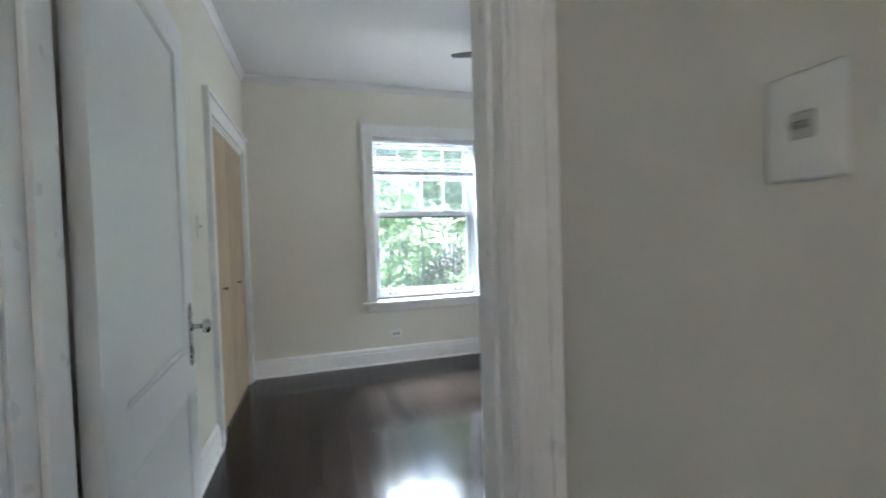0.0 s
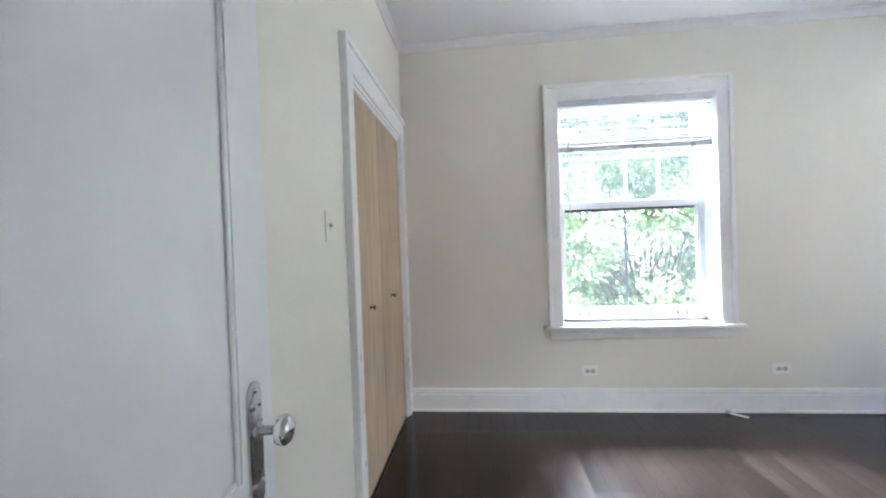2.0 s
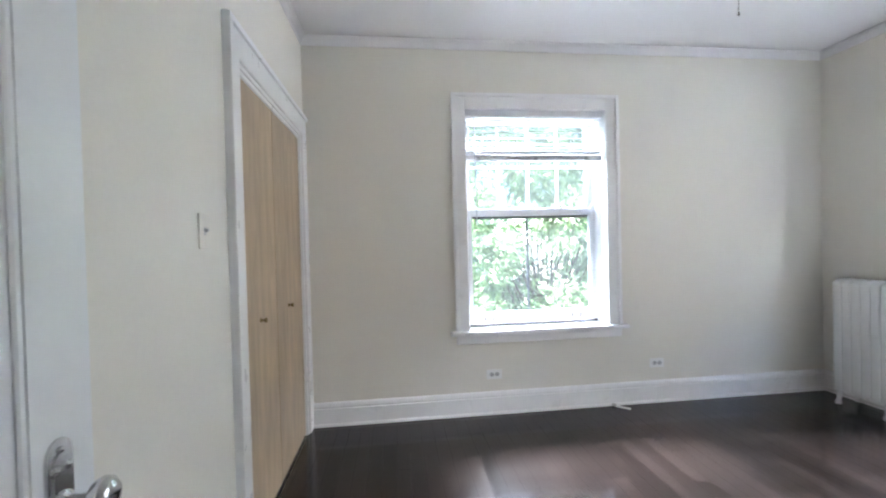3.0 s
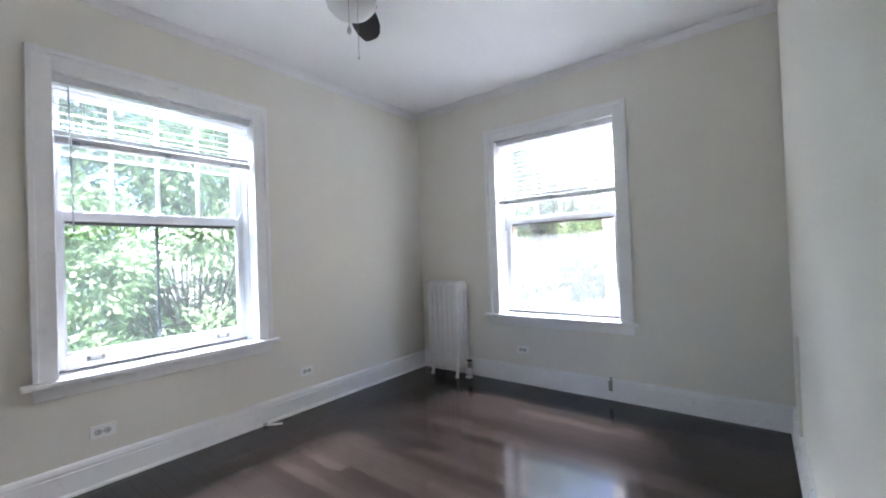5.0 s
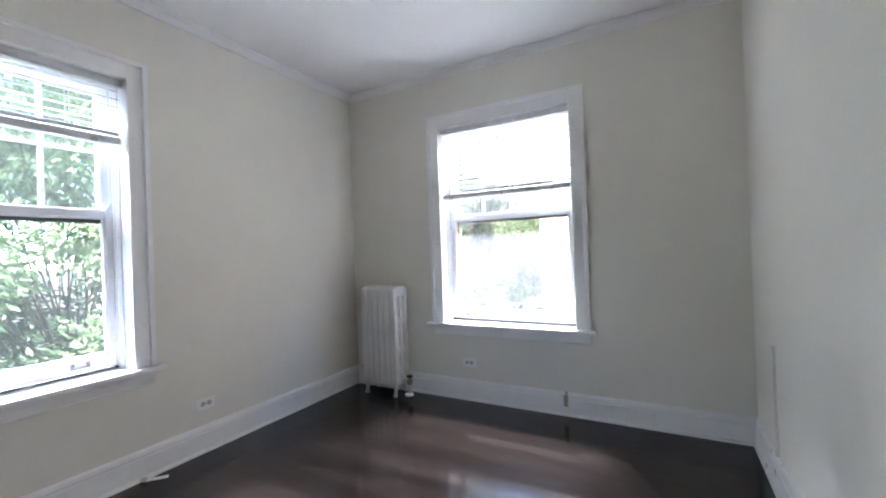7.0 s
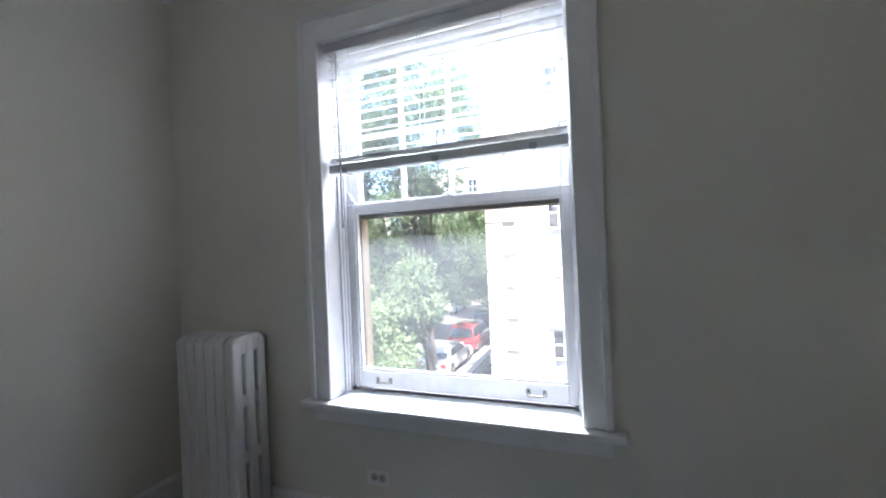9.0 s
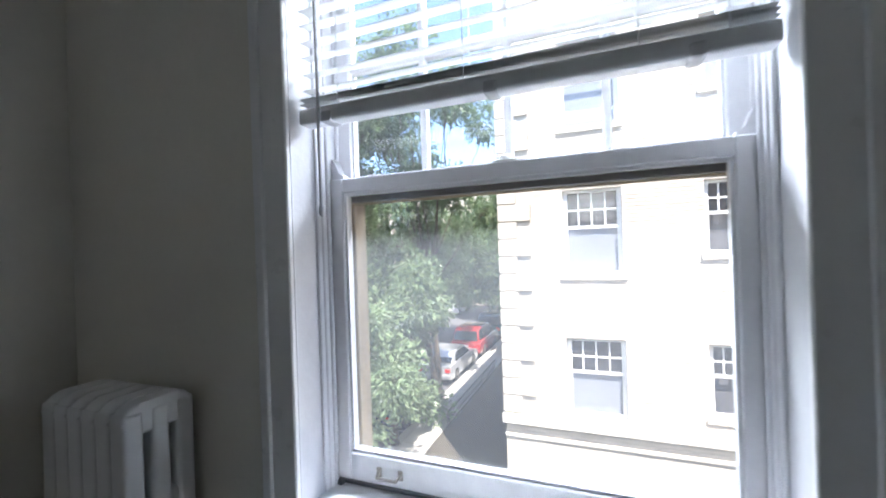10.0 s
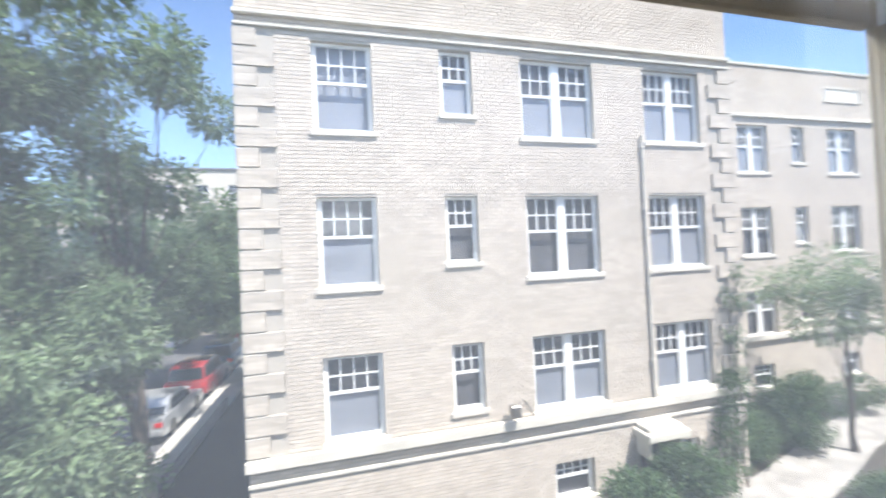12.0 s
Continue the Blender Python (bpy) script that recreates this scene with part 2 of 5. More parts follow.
def extrude_profile(bm, outline, m, length):
    """A moulding: an outline of (x, y) pairs drawn out along local z by length, then placed by m."""
    a = [bm.verts.new(m @ Vector((x, y, 0))) for x, y in outline]
    b = [bm.verts.new(m @ Vector((x, y, length))) for x, y in outline]
    k = len(outline)
    for i in range(k):
        bm.faces.new((a[i], a[(i + 1) % k], b[(i + 1) % k], b[i]))
    bm.faces.new(list(reversed(a)))
    bm.faces.new(b)
    return bm


def finish(name, bm, mat, smooth=False):
    bmesh.ops.recalc_face_normals(bm, faces=bm.faces)
    me = bpy.data.meshes.new(name)
    bm.to_mesh(me)
    bm.free()
    me.materials.append(mat)
    if smooth:
        me.polygons.foreach_set("use_smooth", [True] * len(me.polygons))
        me.set_sharp_from_angle(angle=radians(40))
    return me


def part(name, bm, mat, parent, label="", smooth=False):
    ob = new(name, finish(name, bm, mat, smooth))
    ob.parent = parent
    if label:
        tagged(ob, label)
    return ob


def shared(name, mesh, parent, m, label=""):
    ob = new(name, mesh)
    ob.parent = parent
    ob.matrix_basis = m
    if label:
        tagged(ob, label)
    return ob


def thing(name, m, label, category, group="", kind=""):
    ob = new(name)
    ob.matrix_basis = m
    ob.empty_display_size = 0.1
    return tagged(ob, label, category, group, kind)


def setting(name, bm, mat, label, smooth=False, category=""):
    return tagged(new(name, finish(name, bm, mat, smooth)), label, category, kind="structure")


def wall_panel(bm, m, u0, u1, z0, z1, v0, v1, holes):
    """A wall from v0 to v1 with rectangular holes (u0, u1, z0, z1) through it; m takes (u, v, z) into place."""
    us = sorted({u0, u1, *[h[0] for h in holes], *[h[1] for h in holes]})
    zs = sorted({z0, z1, *[h[2] for h in holes], *[h[3] for h in holes]})
    us, zs = [u for u in us if u0 <= u <= u1], [z for z in zs if z0 <= z <= z1]

    def solid(i, j):
        if not (0 <= i < len(us) - 1 and 0 <= j < len(zs) - 1):
            return False
        u, z = (us[i] + us[i + 1]) / 2, (zs[j] + zs[j + 1]) / 2
        return not any(h[0] < u < h[1] and h[2] < z < h[3] for h in holes)
    cache = {}

    def vert(i, k, j):
        key = (i, k, j)
        if key not in cache:
            cache[key] = bm.verts.new(m @ Vector((us[i], (v0, v1)[k], zs[j])))
        return cache[key]
    for i in range(len(us) - 1):
        for j in range(len(zs) - 1):
            if not solid(i, j):
                continue
            for k in (0, 1):
                bm.faces.new([vert(i, k, j), vert(i + 1, k, j), vert(i + 1, k, j + 1), vert(i, k, j + 1)])
            for di, dj, a, b in ((-1, 0, (i, j), (i, j + 1)), (1, 0, (i + 1, j), (i + 1, j + 1)), (0, -1, (i, j), (i + 1, j)), (0, 1, (i, j + 1), (i + 1, j + 1))):
                if not solid(i + di, j + dj):
                    bm.faces.new([vert(a[0], 0, a[1]), vert(b[0], 0, b[1]), vert(b[0], 1, b[1]), vert(a[0], 1, a[1])])
    return bm


# ---- room plan ----
XW, XE, YS, YN, ZC = -0.580, 3.512, 0.99, 4.068, 2.745
YH = 0.82                       # hall side of the door wall
DOOR = (-0.405, 0.420, 2.05)     # doorway
AX, BY = 1.110, 2.557           # middles of the two windows
HALF, SILL, HEAD = 0.541, 0.60, 2.258
HX0, HX1, HY0 = -1.05, 0.530, -2.6
CLOSET = (2.855, 3.965, 2.045)   # closet opening in the west wall

NORTH = Matrix.Translation((0, YN, 0))
EAST = Matrix.Translation((XE, 0, 0)) @ Matrix.Rotation(radians(-90), 4, "Z")   # u = -y, v = +x

bm = bmesh.new()
wall_panel(bm, NORTH, XW - 0.85, XE + 0.27, -0.2, 3.0, 0, 0.27, [(AX - HALF - 0.02, AX + HALF + 0.02, SILL - 0.02, HEAD + 0.02)])
setting("wall_north", bm, WALL, "cream painted plaster wall with a sash window")
bm = bmesh.new()
wall_panel(bm, EAST, -YN, -YS + 0.17, -0.2, 3.0, 0, 0.27, [(-BY - HALF - 0.02, -BY + HALF + 0.02, SILL - 0.02, HEAD + 0.02)])
setting("wall_east", bm, WALL, "cream painted plaster wall with a sash window")
bm = bmesh.new()
wall_panel(bm, Matrix.Translation((0, YH, 0)), HX0 - 0.15, XE, -0.2, 3.0, 0, YS - YH, [(DOOR[0] - 0.02, DOOR[1] + 0.02, 0, DOOR[2] + 0.02)])
setting("wall_south", bm, WALL, "cream painted plaster wall with the doorway")
bm = bmesh.new()
wall_panel(bm, Matrix.Translation((XW, 0, 0)) @ Matrix.Rotation(radians(90), 4, "Z"), YS, YN, -0.2, 3.0, 0, 0.12, [(CLOSET[0], CLOSET[1], 0, CLOSET[2])])
setting("wall_west", bm, WALL, "cream painted plaster wall with the closet opening")
bm = bmesh.new()
box(bm, XW - 0.85, XW - 0.70, YS, YN, -0.2, 3.0)
setting("wall_closet_back", bm, WALL, "cream closet back wall")
bm = bmesh.new()
box(bm, HX1, HX1 + 0.12, HY0, YH, -0.2, 3.0)
setting("wall_hall_east", bm, WALL, "cream painted hall wall")
bm = bmesh.new()
box(bm, HX0 - 0.15, HX0, HY0, YH, -0.2, 3.0)
setting("wall_hall_west", bm, WALL, "cream painted hall wall")
# end wall out of view; its opening is made up to let light in
bm = bmesh.new()
wall_panel(bm, Matrix.Translation((0, HY0 - 0.3, 0)), HX0 - 0.15, HX1 + 0.12, -0.2, 3.0, 0, 0.3, [(-0.75, 0.2, 0.7, 2.2)])
setting("wall_hall_end", bm, WALL, "unseen cream hall end wall with an added opening for light")
bm = bmesh.new()
box(bm, XW - 0.85, XE + 0.30, YS, YN + 0.30, ZC, ZC + 0.2)
setting("ceiling", bm, CEIL, "white painted plaster ceiling")
bm = bmesh.new()
box(bm, HX0 - 0.15, HX1 + 0.12, HY0 - 0.3, YS - 0.004, ZC, ZC + 0.2)
setting("ceiling_hall", bm, CEIL, "white painted hall ceiling")

# baseboard and crown mouldings, each a run along one wall
BASE = [(0, 0), (0.030, 0), (0.030, 0.012), (0.021, 0.022), (0.019, 0.115), (0.019, 0.122), (0.014, 0.126), (0.016, 0.140), (0.012, 0.156), (0.004, 0.166), (0, 0.167)]
CROWN = [(0, 0), (0, -0.062), (0.008, -0.060), (0.012, -0.050), (0.024, -0.022), (0.034, -0.012), (0.036, 0)]


def run(name, outline, start, end, z, label, mat=TRIM):
    """A moulding along the wall line from start to end, its outline standing out to the left of that way."""
    s, e = Vector((*start, z)), Vector((*end, z))
    d = (e - s).normalized()
    side = Vector((-d.y, d.x, 0))
    m = Matrix(((side.x, 0, d.x, s.x), (side.y, 0, d.y, s.y), (0, 1, 0, s.z), (0, 0, 0, 1)))
    b = bmesh.new()
    extrude_profile(b, outline, m, (e - s).length)
    return setting(name, b, mat, label, category="moulding")


for i, (a, b) in enumerate((((XE, YN), (XW, YN)), ((XE, YS), (XE, YN)), ((DOOR[1] + 0.115, YS), (XE, YS)), ((XW, CLOSET[0] - 0.122), (XW, YS)))):
    run("baseboard_%d" % (i + 1), BASE, a, b, 0.0, "white painted moulded baseboard")
for i, (a, b) in enumerate((((XE, YN), (XW, YN)), ((XE, YS), (XE, YN)), ((XW, YS), (XE, YS)), ((XW, YN), (XW, YS)))):
    run("trim_crown_%d" % (i + 1), CROWN, a, b, ZC, "thin cream painted crown moulding", CEIL)
run("baseboard_hall", BASE, (HX1, HY0), (HX1, YH - 0.022), 0.0, "white painted moulded baseboard")


# ---- windows ----
def sash(parent, name, half, z0, z1, v0, v1, stile, bottom, top, label):
    """A sash frame of four members with moulded inner edges; gives the glass opening."""
    b = bmesh.new()
    box(b, -half, -half + stile, v0, v1, z0, z1, 0.003)
    box(b, half - stile, half, v0, v1, z0, z1, 0.003)
    box(b, -half + stile, half - stile, v0 + 0.001, v1 - 0.001, z0, z0 + bottom, 0.003)
    box(b, -half + stile, half - stile, v0 + 0.001, v1 - 0.001, z1 - top, z1, 0.003)
    g = (-half + stile, half - stile, z0 + bottom, z1 - top)
    for x0, x1, za, zb in ((g[0], g[0] + 0.008, g[2], g[3]), (g[1] - 0.008, g[1], g[2], g[3]), (g[0], g[1], g[2], g[2] + 0.008), (g[0], g[1], g[3] - 0.008, g[3])):
        box(b, x0, x1, v0 + 0.010, v1 - 0.006, za, zb)
    return part(name, b, SASH, parent, label), g


def window(name, m, label, blind_z, center_bar, wand_u, glass, upper_glass):
    """A double-hung window: casing, stool and apron, jambs, two sashes, muntins, panes, sash lifts and lock, outer storm frame."""
    w = thing(name, m, label, "window", kind="structure")
    cw = 0.098
    o = HALF
    b = bmesh.new()   # casing: two side boards and a head board, with a raised outer band
    for s in (-1, 1):
        x0, x1 = sorted((s * (o - 0.002), s * (o + cw)))
        box(b, x0, x1, -0.020, 0.0, SILL + 0.026, HEAD + cw + 0.006, 0.004)
        x0, x1 = sorted((s * (o + cw - 0.024), s * (o + cw + 0.004)))
        box(b, x0, x1, -0.032, 0.0, SILL + 0.026, HEAD + cw + 0.010, 0.005, 2)
    box(b, -o, o, -0.0205, 0.0, HEAD - 0.002, HEAD + cw + 0.006, 0.004)
    box(b, -o - cw + 0.024, o + cw - 0.024, -0.0325, 0.0, HEAD + cw - 0.018, HEAD + cw + 0.010, 0.005, 2)
    part("casing", b, TRIM, w)
    b = bmesh.new()
    box(b, -o - cw - 0.045, o + cw + 0.045, -0.060, 0.0, SILL - 0.002, SILL + 0.026, 0.008, 3)
    box(b, -o, o, -0.002, 0.165, SILL, SILL + 0.0255, 0.002)
    part("window_sill", b, TRIM, w, "white painted stool with rounded nose")
    b = bmesh.new()
    box(b, -o - cw, o + cw, -0.019, 0.0, SILL - 0.072, SILL - 0.002, 0.004)
    box(b, -o - cw, o + cw, -0.026, 0.0, SILL - 0.020, SILL - 0.003, 0.005, 2)
    part("apron", b, TRIM, w)
    b = bmesh.new()   # jambs, stops and parting strips, seen from the side as steps
    for s in (-1, 1):
        x0, x1 = sorted((s * o, s * (o + 0.02)))
        box(b, x0, x1, 0.0, 0.268, SILL, HEAD + 0.02)
        for v0, v1, d in ((0.092, 0.1275, 0.009), (0.108, 0.1278, 0.014), (0.128, 0.142, 0.020), (0.192, 0.202, 0.012), (0.243, 0.254, 0.014)):
            x0, x1 = sorted((s * (o - d), s * (o + 0.001)))
            box(b, x0, x1, v0, v1, SILL + 0.02, HEAD, 0.003)
    box(b, -o, o, 0.0, 0.268, HEAD, HEAD + 0.02)
    box(b, -o, o, 0.128, 0.142, HEAD - 0.014, HEAD, 0.003)
    box(b, -o, o, 0.165, 0.315, SILL - 0.02, SILL + 0.020)
    part("jamb", b, SASH, w)
    low, g = sash(w, "lower_sash", o - 0.004, SILL + 0.040, 1.525, 0.146, 0.186, 0.052, 0.080, 0.042, "white painted lower sash")
    b = bmesh.new()
    box(b, g[0] + 0.002, g[1] - 0.002, 0.164, 0.168, g[2] + 0.002, g[3] - 0.002)
    p = part("pane", b, glass, low)
    p.visible_shadow = False
    b = bmesh.new()   # old putty round the outside of the pane
    box(b, g[0], g[0] + 0.004, 0.1695, 0.1875, g[2], g[3])
    box(b, g[1] - 0.004, g[1], 0.1695, 0.1875, g[2], g[3])
    box(b, g[0] + 0.0045, g[1] - 0.0045, 0.1695, 0.1875, g[3] - 0.004, g[3])
    part("putty", b, RAWWOOD, low, "weathered tan putty")
    for s in (-1, 1):   # bare outer jamb liners beside the lower sash
        b = bmesh.new()
        x0, x1 = sorted((s * (o - (0.068 if s < 0 else 0.024)), s * (o - 0.0145)))
        box(b, x0, x1, 0.190, 0.2545, SILL + 0.021, 1.455, 0.004)
        part("outer_jamb", b, RAWWOOD, w, "weathered bare wood jamb liner")
    b = bmesh.new()   # worn strip and screws along the bottom rail
    box(b, -o + 0.004, o - 0.004, 0.146, 0.160, SILL + 0.026, SILL + 0.036, 0.002)
    box(b, -o + 0.004, -o + 0.034, 0.130, 0.150, SILL + 0.026, SILL + 0.042, 0.002)
    box(b, o - 0.034, o - 0.004, 0.130, 0.150, SILL + 0.026, SILL + 0.042, 0.002)
    part("weather_strip", b, ALU, w, "dark metal weather strip")
    for s in (-1, 1):
        c = s * 0.355
        b = bmesh.new()
        box(b, c - 0.042, c - 0.026, 0.141, 0.146, SILL + 0.066, SILL + 0.094, 0.002)
        box(b, c + 0.026, c + 0.042, 0.141, 0.146, SILL + 0.066, SILL + 0.094, 0.002)
        rod(b, (c - 0.034, 0.143, SILL + 0.08), (c - 0.030, 0.122, SILL + 0.074), 0.004)
        rod(b, (c + 0.034, 0.143, SILL + 0.08), (c + 0.030, 0.122, SILL + 0.074), 0.004)
        rod(b, (c - 0.032, 0.122, SILL + 0.074), (c + 0.032, 0.122, SILL + 0.074), 0.0045)
        part("sash_lift", b, STEEL, low, "grey metal wire sash lift", True)
    b = bmesh.new()
    box(b, -0.032, 0.032, 0.150, 0.184, 1.525, 1.531, 0.002)
    lathe(b, [(0.017, 0), (0.016, 0.010), (0.010, 0.014)], Matrix.Translation((0, 0.168, 1.531)), 14)
    box(b, -0.028, 0.004, 0.160, 0.168, 1.535, 1.541, 0.002)
    part("sash_lock", b, FRAMEW, low, "white painted sash lock", True)
    up, g2 = sash(w, "upper_sash", o - 0.004, 1.485, HEAD - 0.002, 0.200, 0.240, 0.050, 0.046, 0.058, "white painted divided upper sash")
    # added strip, coloured dark as the upper sash's bottom rail seen against the light
    b = bmesh.new()
    box(b, -o + 0.046, o - 0.046, 0.188, 0.199, 1.457, 1.491, 0.002)
    part("draught_strip", b, ALU, w, "dark strip painted as the backlit rail behind the meeting rail")
    for s in (-1, 1):   # curved horns over the meeting rail
        b = bmesh.new()
        x = s * (o - 0.006)
        pts = [(0.0, 0.0), (-s * 0.044, 0.0), (-s * 0.040, 0.012), (-s * 0.024, 0.022), (-s * 0.018, 0.040), (-s * 0.010, 0.056), (0.0, 0.066)]
        mm = Matrix(((1, 0, 0, x), (0, 0, 1, 0.168), (0, 1, 0, 1.526), (0, 0, 0, 1)))
        extrude_profile(b, pts, mm, 0.030)
        part("sash_horn", b, SASH, low)
    cols, rows = 4, 2
    pw, ph = (g2[1] - g2[0]) / cols, (g2[3] - g2[2]) / rows
    b = bmesh.new()
    for i in range(1, cols):
        x = g2[0] + pw * i
        box(b, x - 0.010, x + 0.010, 0.206, 0.236, g2[2], g2[3], 0.004)
    z = g2[2] + ph
    box(b, g2[0], g2[1], 0.2065, 0.2355, z - 0.010, z + 0.010, 0.004)
    part("muntin", b, SASH, up)
    for i in range(cols):
        for j in range(rows):
            b = bmesh.new()
            box(b, g2[0] + pw * i + 0.004, g2[0] + pw * (i + 1) - 0.004, 0.219, 0.222, g2[2] + ph * j + 0.004, g2[2] + ph * (j + 1) - 0.004)
            p = part("pane", b, upper_glass, up)
            p.visible_shadow = False
    b = bmesh.new()   # outer storm frame
    for s in (-1, 1):
        x0, x1 = sorted((s * (o - 0.014), s * o))
        box(b, x0, x1, 0.2545, 0.267, SILL + 0.02, HEAD, 0.003)
    box(b, -o + 0.014, o - 0.014, 0.256, 0.274, SILL + 0.02, SILL + 0.05, 0.003)
    box(b, -o + 0.014, o - 0.014, 0.256, 0.274, HEAD - 0.03, HEAD, 0.003)
    box(b, -o + 0.014, o - 0.014, 0.257, 0.272, 1.459, 1.528, 0.003)
    st = part("storm_frame", b, RAWWOOD, w, "weathered tan storm frame")
    for s in (-1, 1):   # outside brick mould against the masonry
        b = bmesh.new()
        x0, x1 = sorted((s * (o + 0.014), s * (o + 0.070)))
        box(b, x0, x1, 0.2705, 0.280, SILL - 0.02, HEAD + 0.05, 0.003)
        part("brick_mould", b, OLDWOOD, w, "dark weathered outside moulding")
    if center_bar:
        b = bmesh.new()
        box(b, -0.008, 0.008, 0.258, 0.272, SILL + 0.05, HEAD - 0.03, 0.002)
        part("storm_bar", b, ALU, w, "dark middle bar of the storm window")
    # the blind is a thing of its own
    bl = thing("venetian_blind", m, "white venetian blind raised to the upper part of the window", "blind", "window blinds")
    b = bmesh.new()
    box(b, -o + 0.008, o - 0.008, 0.022, 0.072, HEAD - 0.046, HEAD - 0.001, 0.003)
    part("headrail", b, BLINDRAIL, bl)
    b = bmesh.new()
    box(b, -o + 0.010, o - 0.010, 0.022, 0.072, blind_z - 0.022, blind_z + 0.020, 0.010, 3)
    part("bottom_rail", b, BLINDRAIL, bl, "rounded white bottom rail", True)
    b = bmesh.new()
    n = 8
    for i in range(n):
        t0, t1 = -1 + 2 * i / n, -1 + 2 * (i + 1) / n
        v = [b.verts.new((sx, 0.025 * t, 0.004 * (1 - t * t) + dz)) for dz in (0, -0.0028) for t in (t0, t1) for sx in (-o + 0.014, o - 0.014)]
        b.faces.new((v[0], v[1], v[3], v[2])), b.faces.new((v[4], v[6], v[7], v[5]))
        b.faces.new((v[0], v[2], v[6], v[4])), b.faces.new((v[1], v[5], v[7], v[3]))
    bmesh.ops.remove_doubles(b, verts=b.verts, dist=1e-5)
    slat = finish("slat", b, BLIND)
    top, zs = HEAD - 0.072, []
    stack = blind_z + 0.030
    k = int((top - stack - 0.02) / 0.0435)
    zs = [top - 0.0435 * i for i in range(k)] + [stack + 0.006 * i for i in range(4)] + [stack + 0.045]
    rnd = random.Random(7)
    for z in zs:
        flat = z < stack + 0.03
        shared("slat", slat, bl, pose(0, 0.047, z, 3 if flat else 15 + rnd.uniform(-3, 3), rnd.uniform(-0.25, 0.25), 0))
    for u in (-0.40, -0.06, 0.30, 0.45):
        b = bmesh.new()
        rod(b, (u, 0.0205, HEAD - 0.05), (u, 0.0205, blind_z), 0.0012, seg=6)
        rod(b, (u, 0.0735, HEAD - 0.05), (u, 0.0735, blind_z), 0.0012, seg=6)
        part("ladder_cord", b, BLINDRAIL, bl)
    for u in (-0.44, 0.0, 0.40):
        b = bmesh.new()
        box(b, u - 0.016, u + 0.016, 0.017, 0.077, blind_z - 0.025, blind_z + 0.004, 0.008, 2)
        part("rail_clip", b, CORD, bl, "clear plastic clip on the rail")
    b = bmesh.new()
    rod(b, (wand_u, 0.012, HEAD - 0.06), (wand_u + 0.006, 0.010, 1.43), 0.0042, seg=8)
    lathe(b, [(0.004, 0), (0.007, 0.006), (0.007, 0.022), (0.004, 0.028)], Matrix.Translation((wand_u + 0.006, 0.010, 1.405)), 10)
    part("tilt_wand", b, CORD, bl, "clear plastic tilt wand", True)
    return w


window("window_1", NORTH @ Matrix.Translation((AX, 0, 0)), "white painted double-hung window with divided upper sash", 1.905, True, -0.47, GLASS, GLASS)
window("window_2", EAST @ Matrix.Translation((-BY, 0, 0)), "white painted double-hung window facing the brick building", 1.677, False, -0.46, DUSTHAZEGLASS, CLEANGLASS)


# ---- doorway and door ----
def doorway():
    d = thing("door_1", Matrix(), "white painted doorway with moulded casings", "doorway", kind="structure")
    b = bmesh.new()
    for x, s in ((DOOR[0], -1), (DOOR[1], 1)):
        x0, x1 = sorted((x, x + s * 0.02))
        box(b, x0, x1, YH - 0.001, YS - 0.018 if s < 0 else YS + 0.001, 0, DOOR[2] + 0.02)
        x0, x1 = sorted((x - s * 0.012, x + s * 0.001))
        box(b, x0, x1, YH + 0.055, YH + 0.105, 0, DOOR[2], 0.003)
    box(b, DOOR[0], DOOR[1], YH - 0.001, YS + 0.001, DOOR[2], DOOR[2] + 0.02)
    box(b, DOOR[0], DOOR[1], YH + 0.055, YH + 0.105, DOOR[2] - 0.012, DOOR[2], 0.003)
    part("jamb", b, TRIM, d)
    cw = 0.105
    for name, y0, y1, t in (("casing", YH - 0.020, YH, -1), ("casing", YS, YS + 0.020, 1)):
        b = bmesh.new()
        for x, s in ((DOOR[0], -1), (DOOR[1], 1)):
            if t > 0 and s < 0:
                continue
            x0, x1 = sorted((x + s * 0.006, x + s * cw))
            box(b, x0, x1, y0, y1, 0, DOOR[2] + cw, 0.004)
            x0, x1 = sorted((x + s * (cw - 0.026), x + s * (cw + 0.003)))
            ya, yb = (y0 - 0.012, y1) if t < 0 else (y0, y1 + 0.012)
            box(b, x0, x1, ya, yb, 0, DOOR[2] + cw + 0.004, 0.005, 2)
            x0, x1 = sorted((x + s * 0.020, x + s * 0.034))
            ya, yb = (y0 - 0.005, y1) if t < 0 else (y0, y1 + 0.005)
            box(b, x0, x1, ya, yb, 0, DOOR[2] + 0.02, 0.003)
        box(b, DOOR[0] - 0.006, DOOR[1] + 0.006, y0 + 0.0005, y1 - 0.0005, DOOR[2] + 0.006, DOOR[2] + cw, 0.004)
        part(name, b, TRIM, d)


doorway()


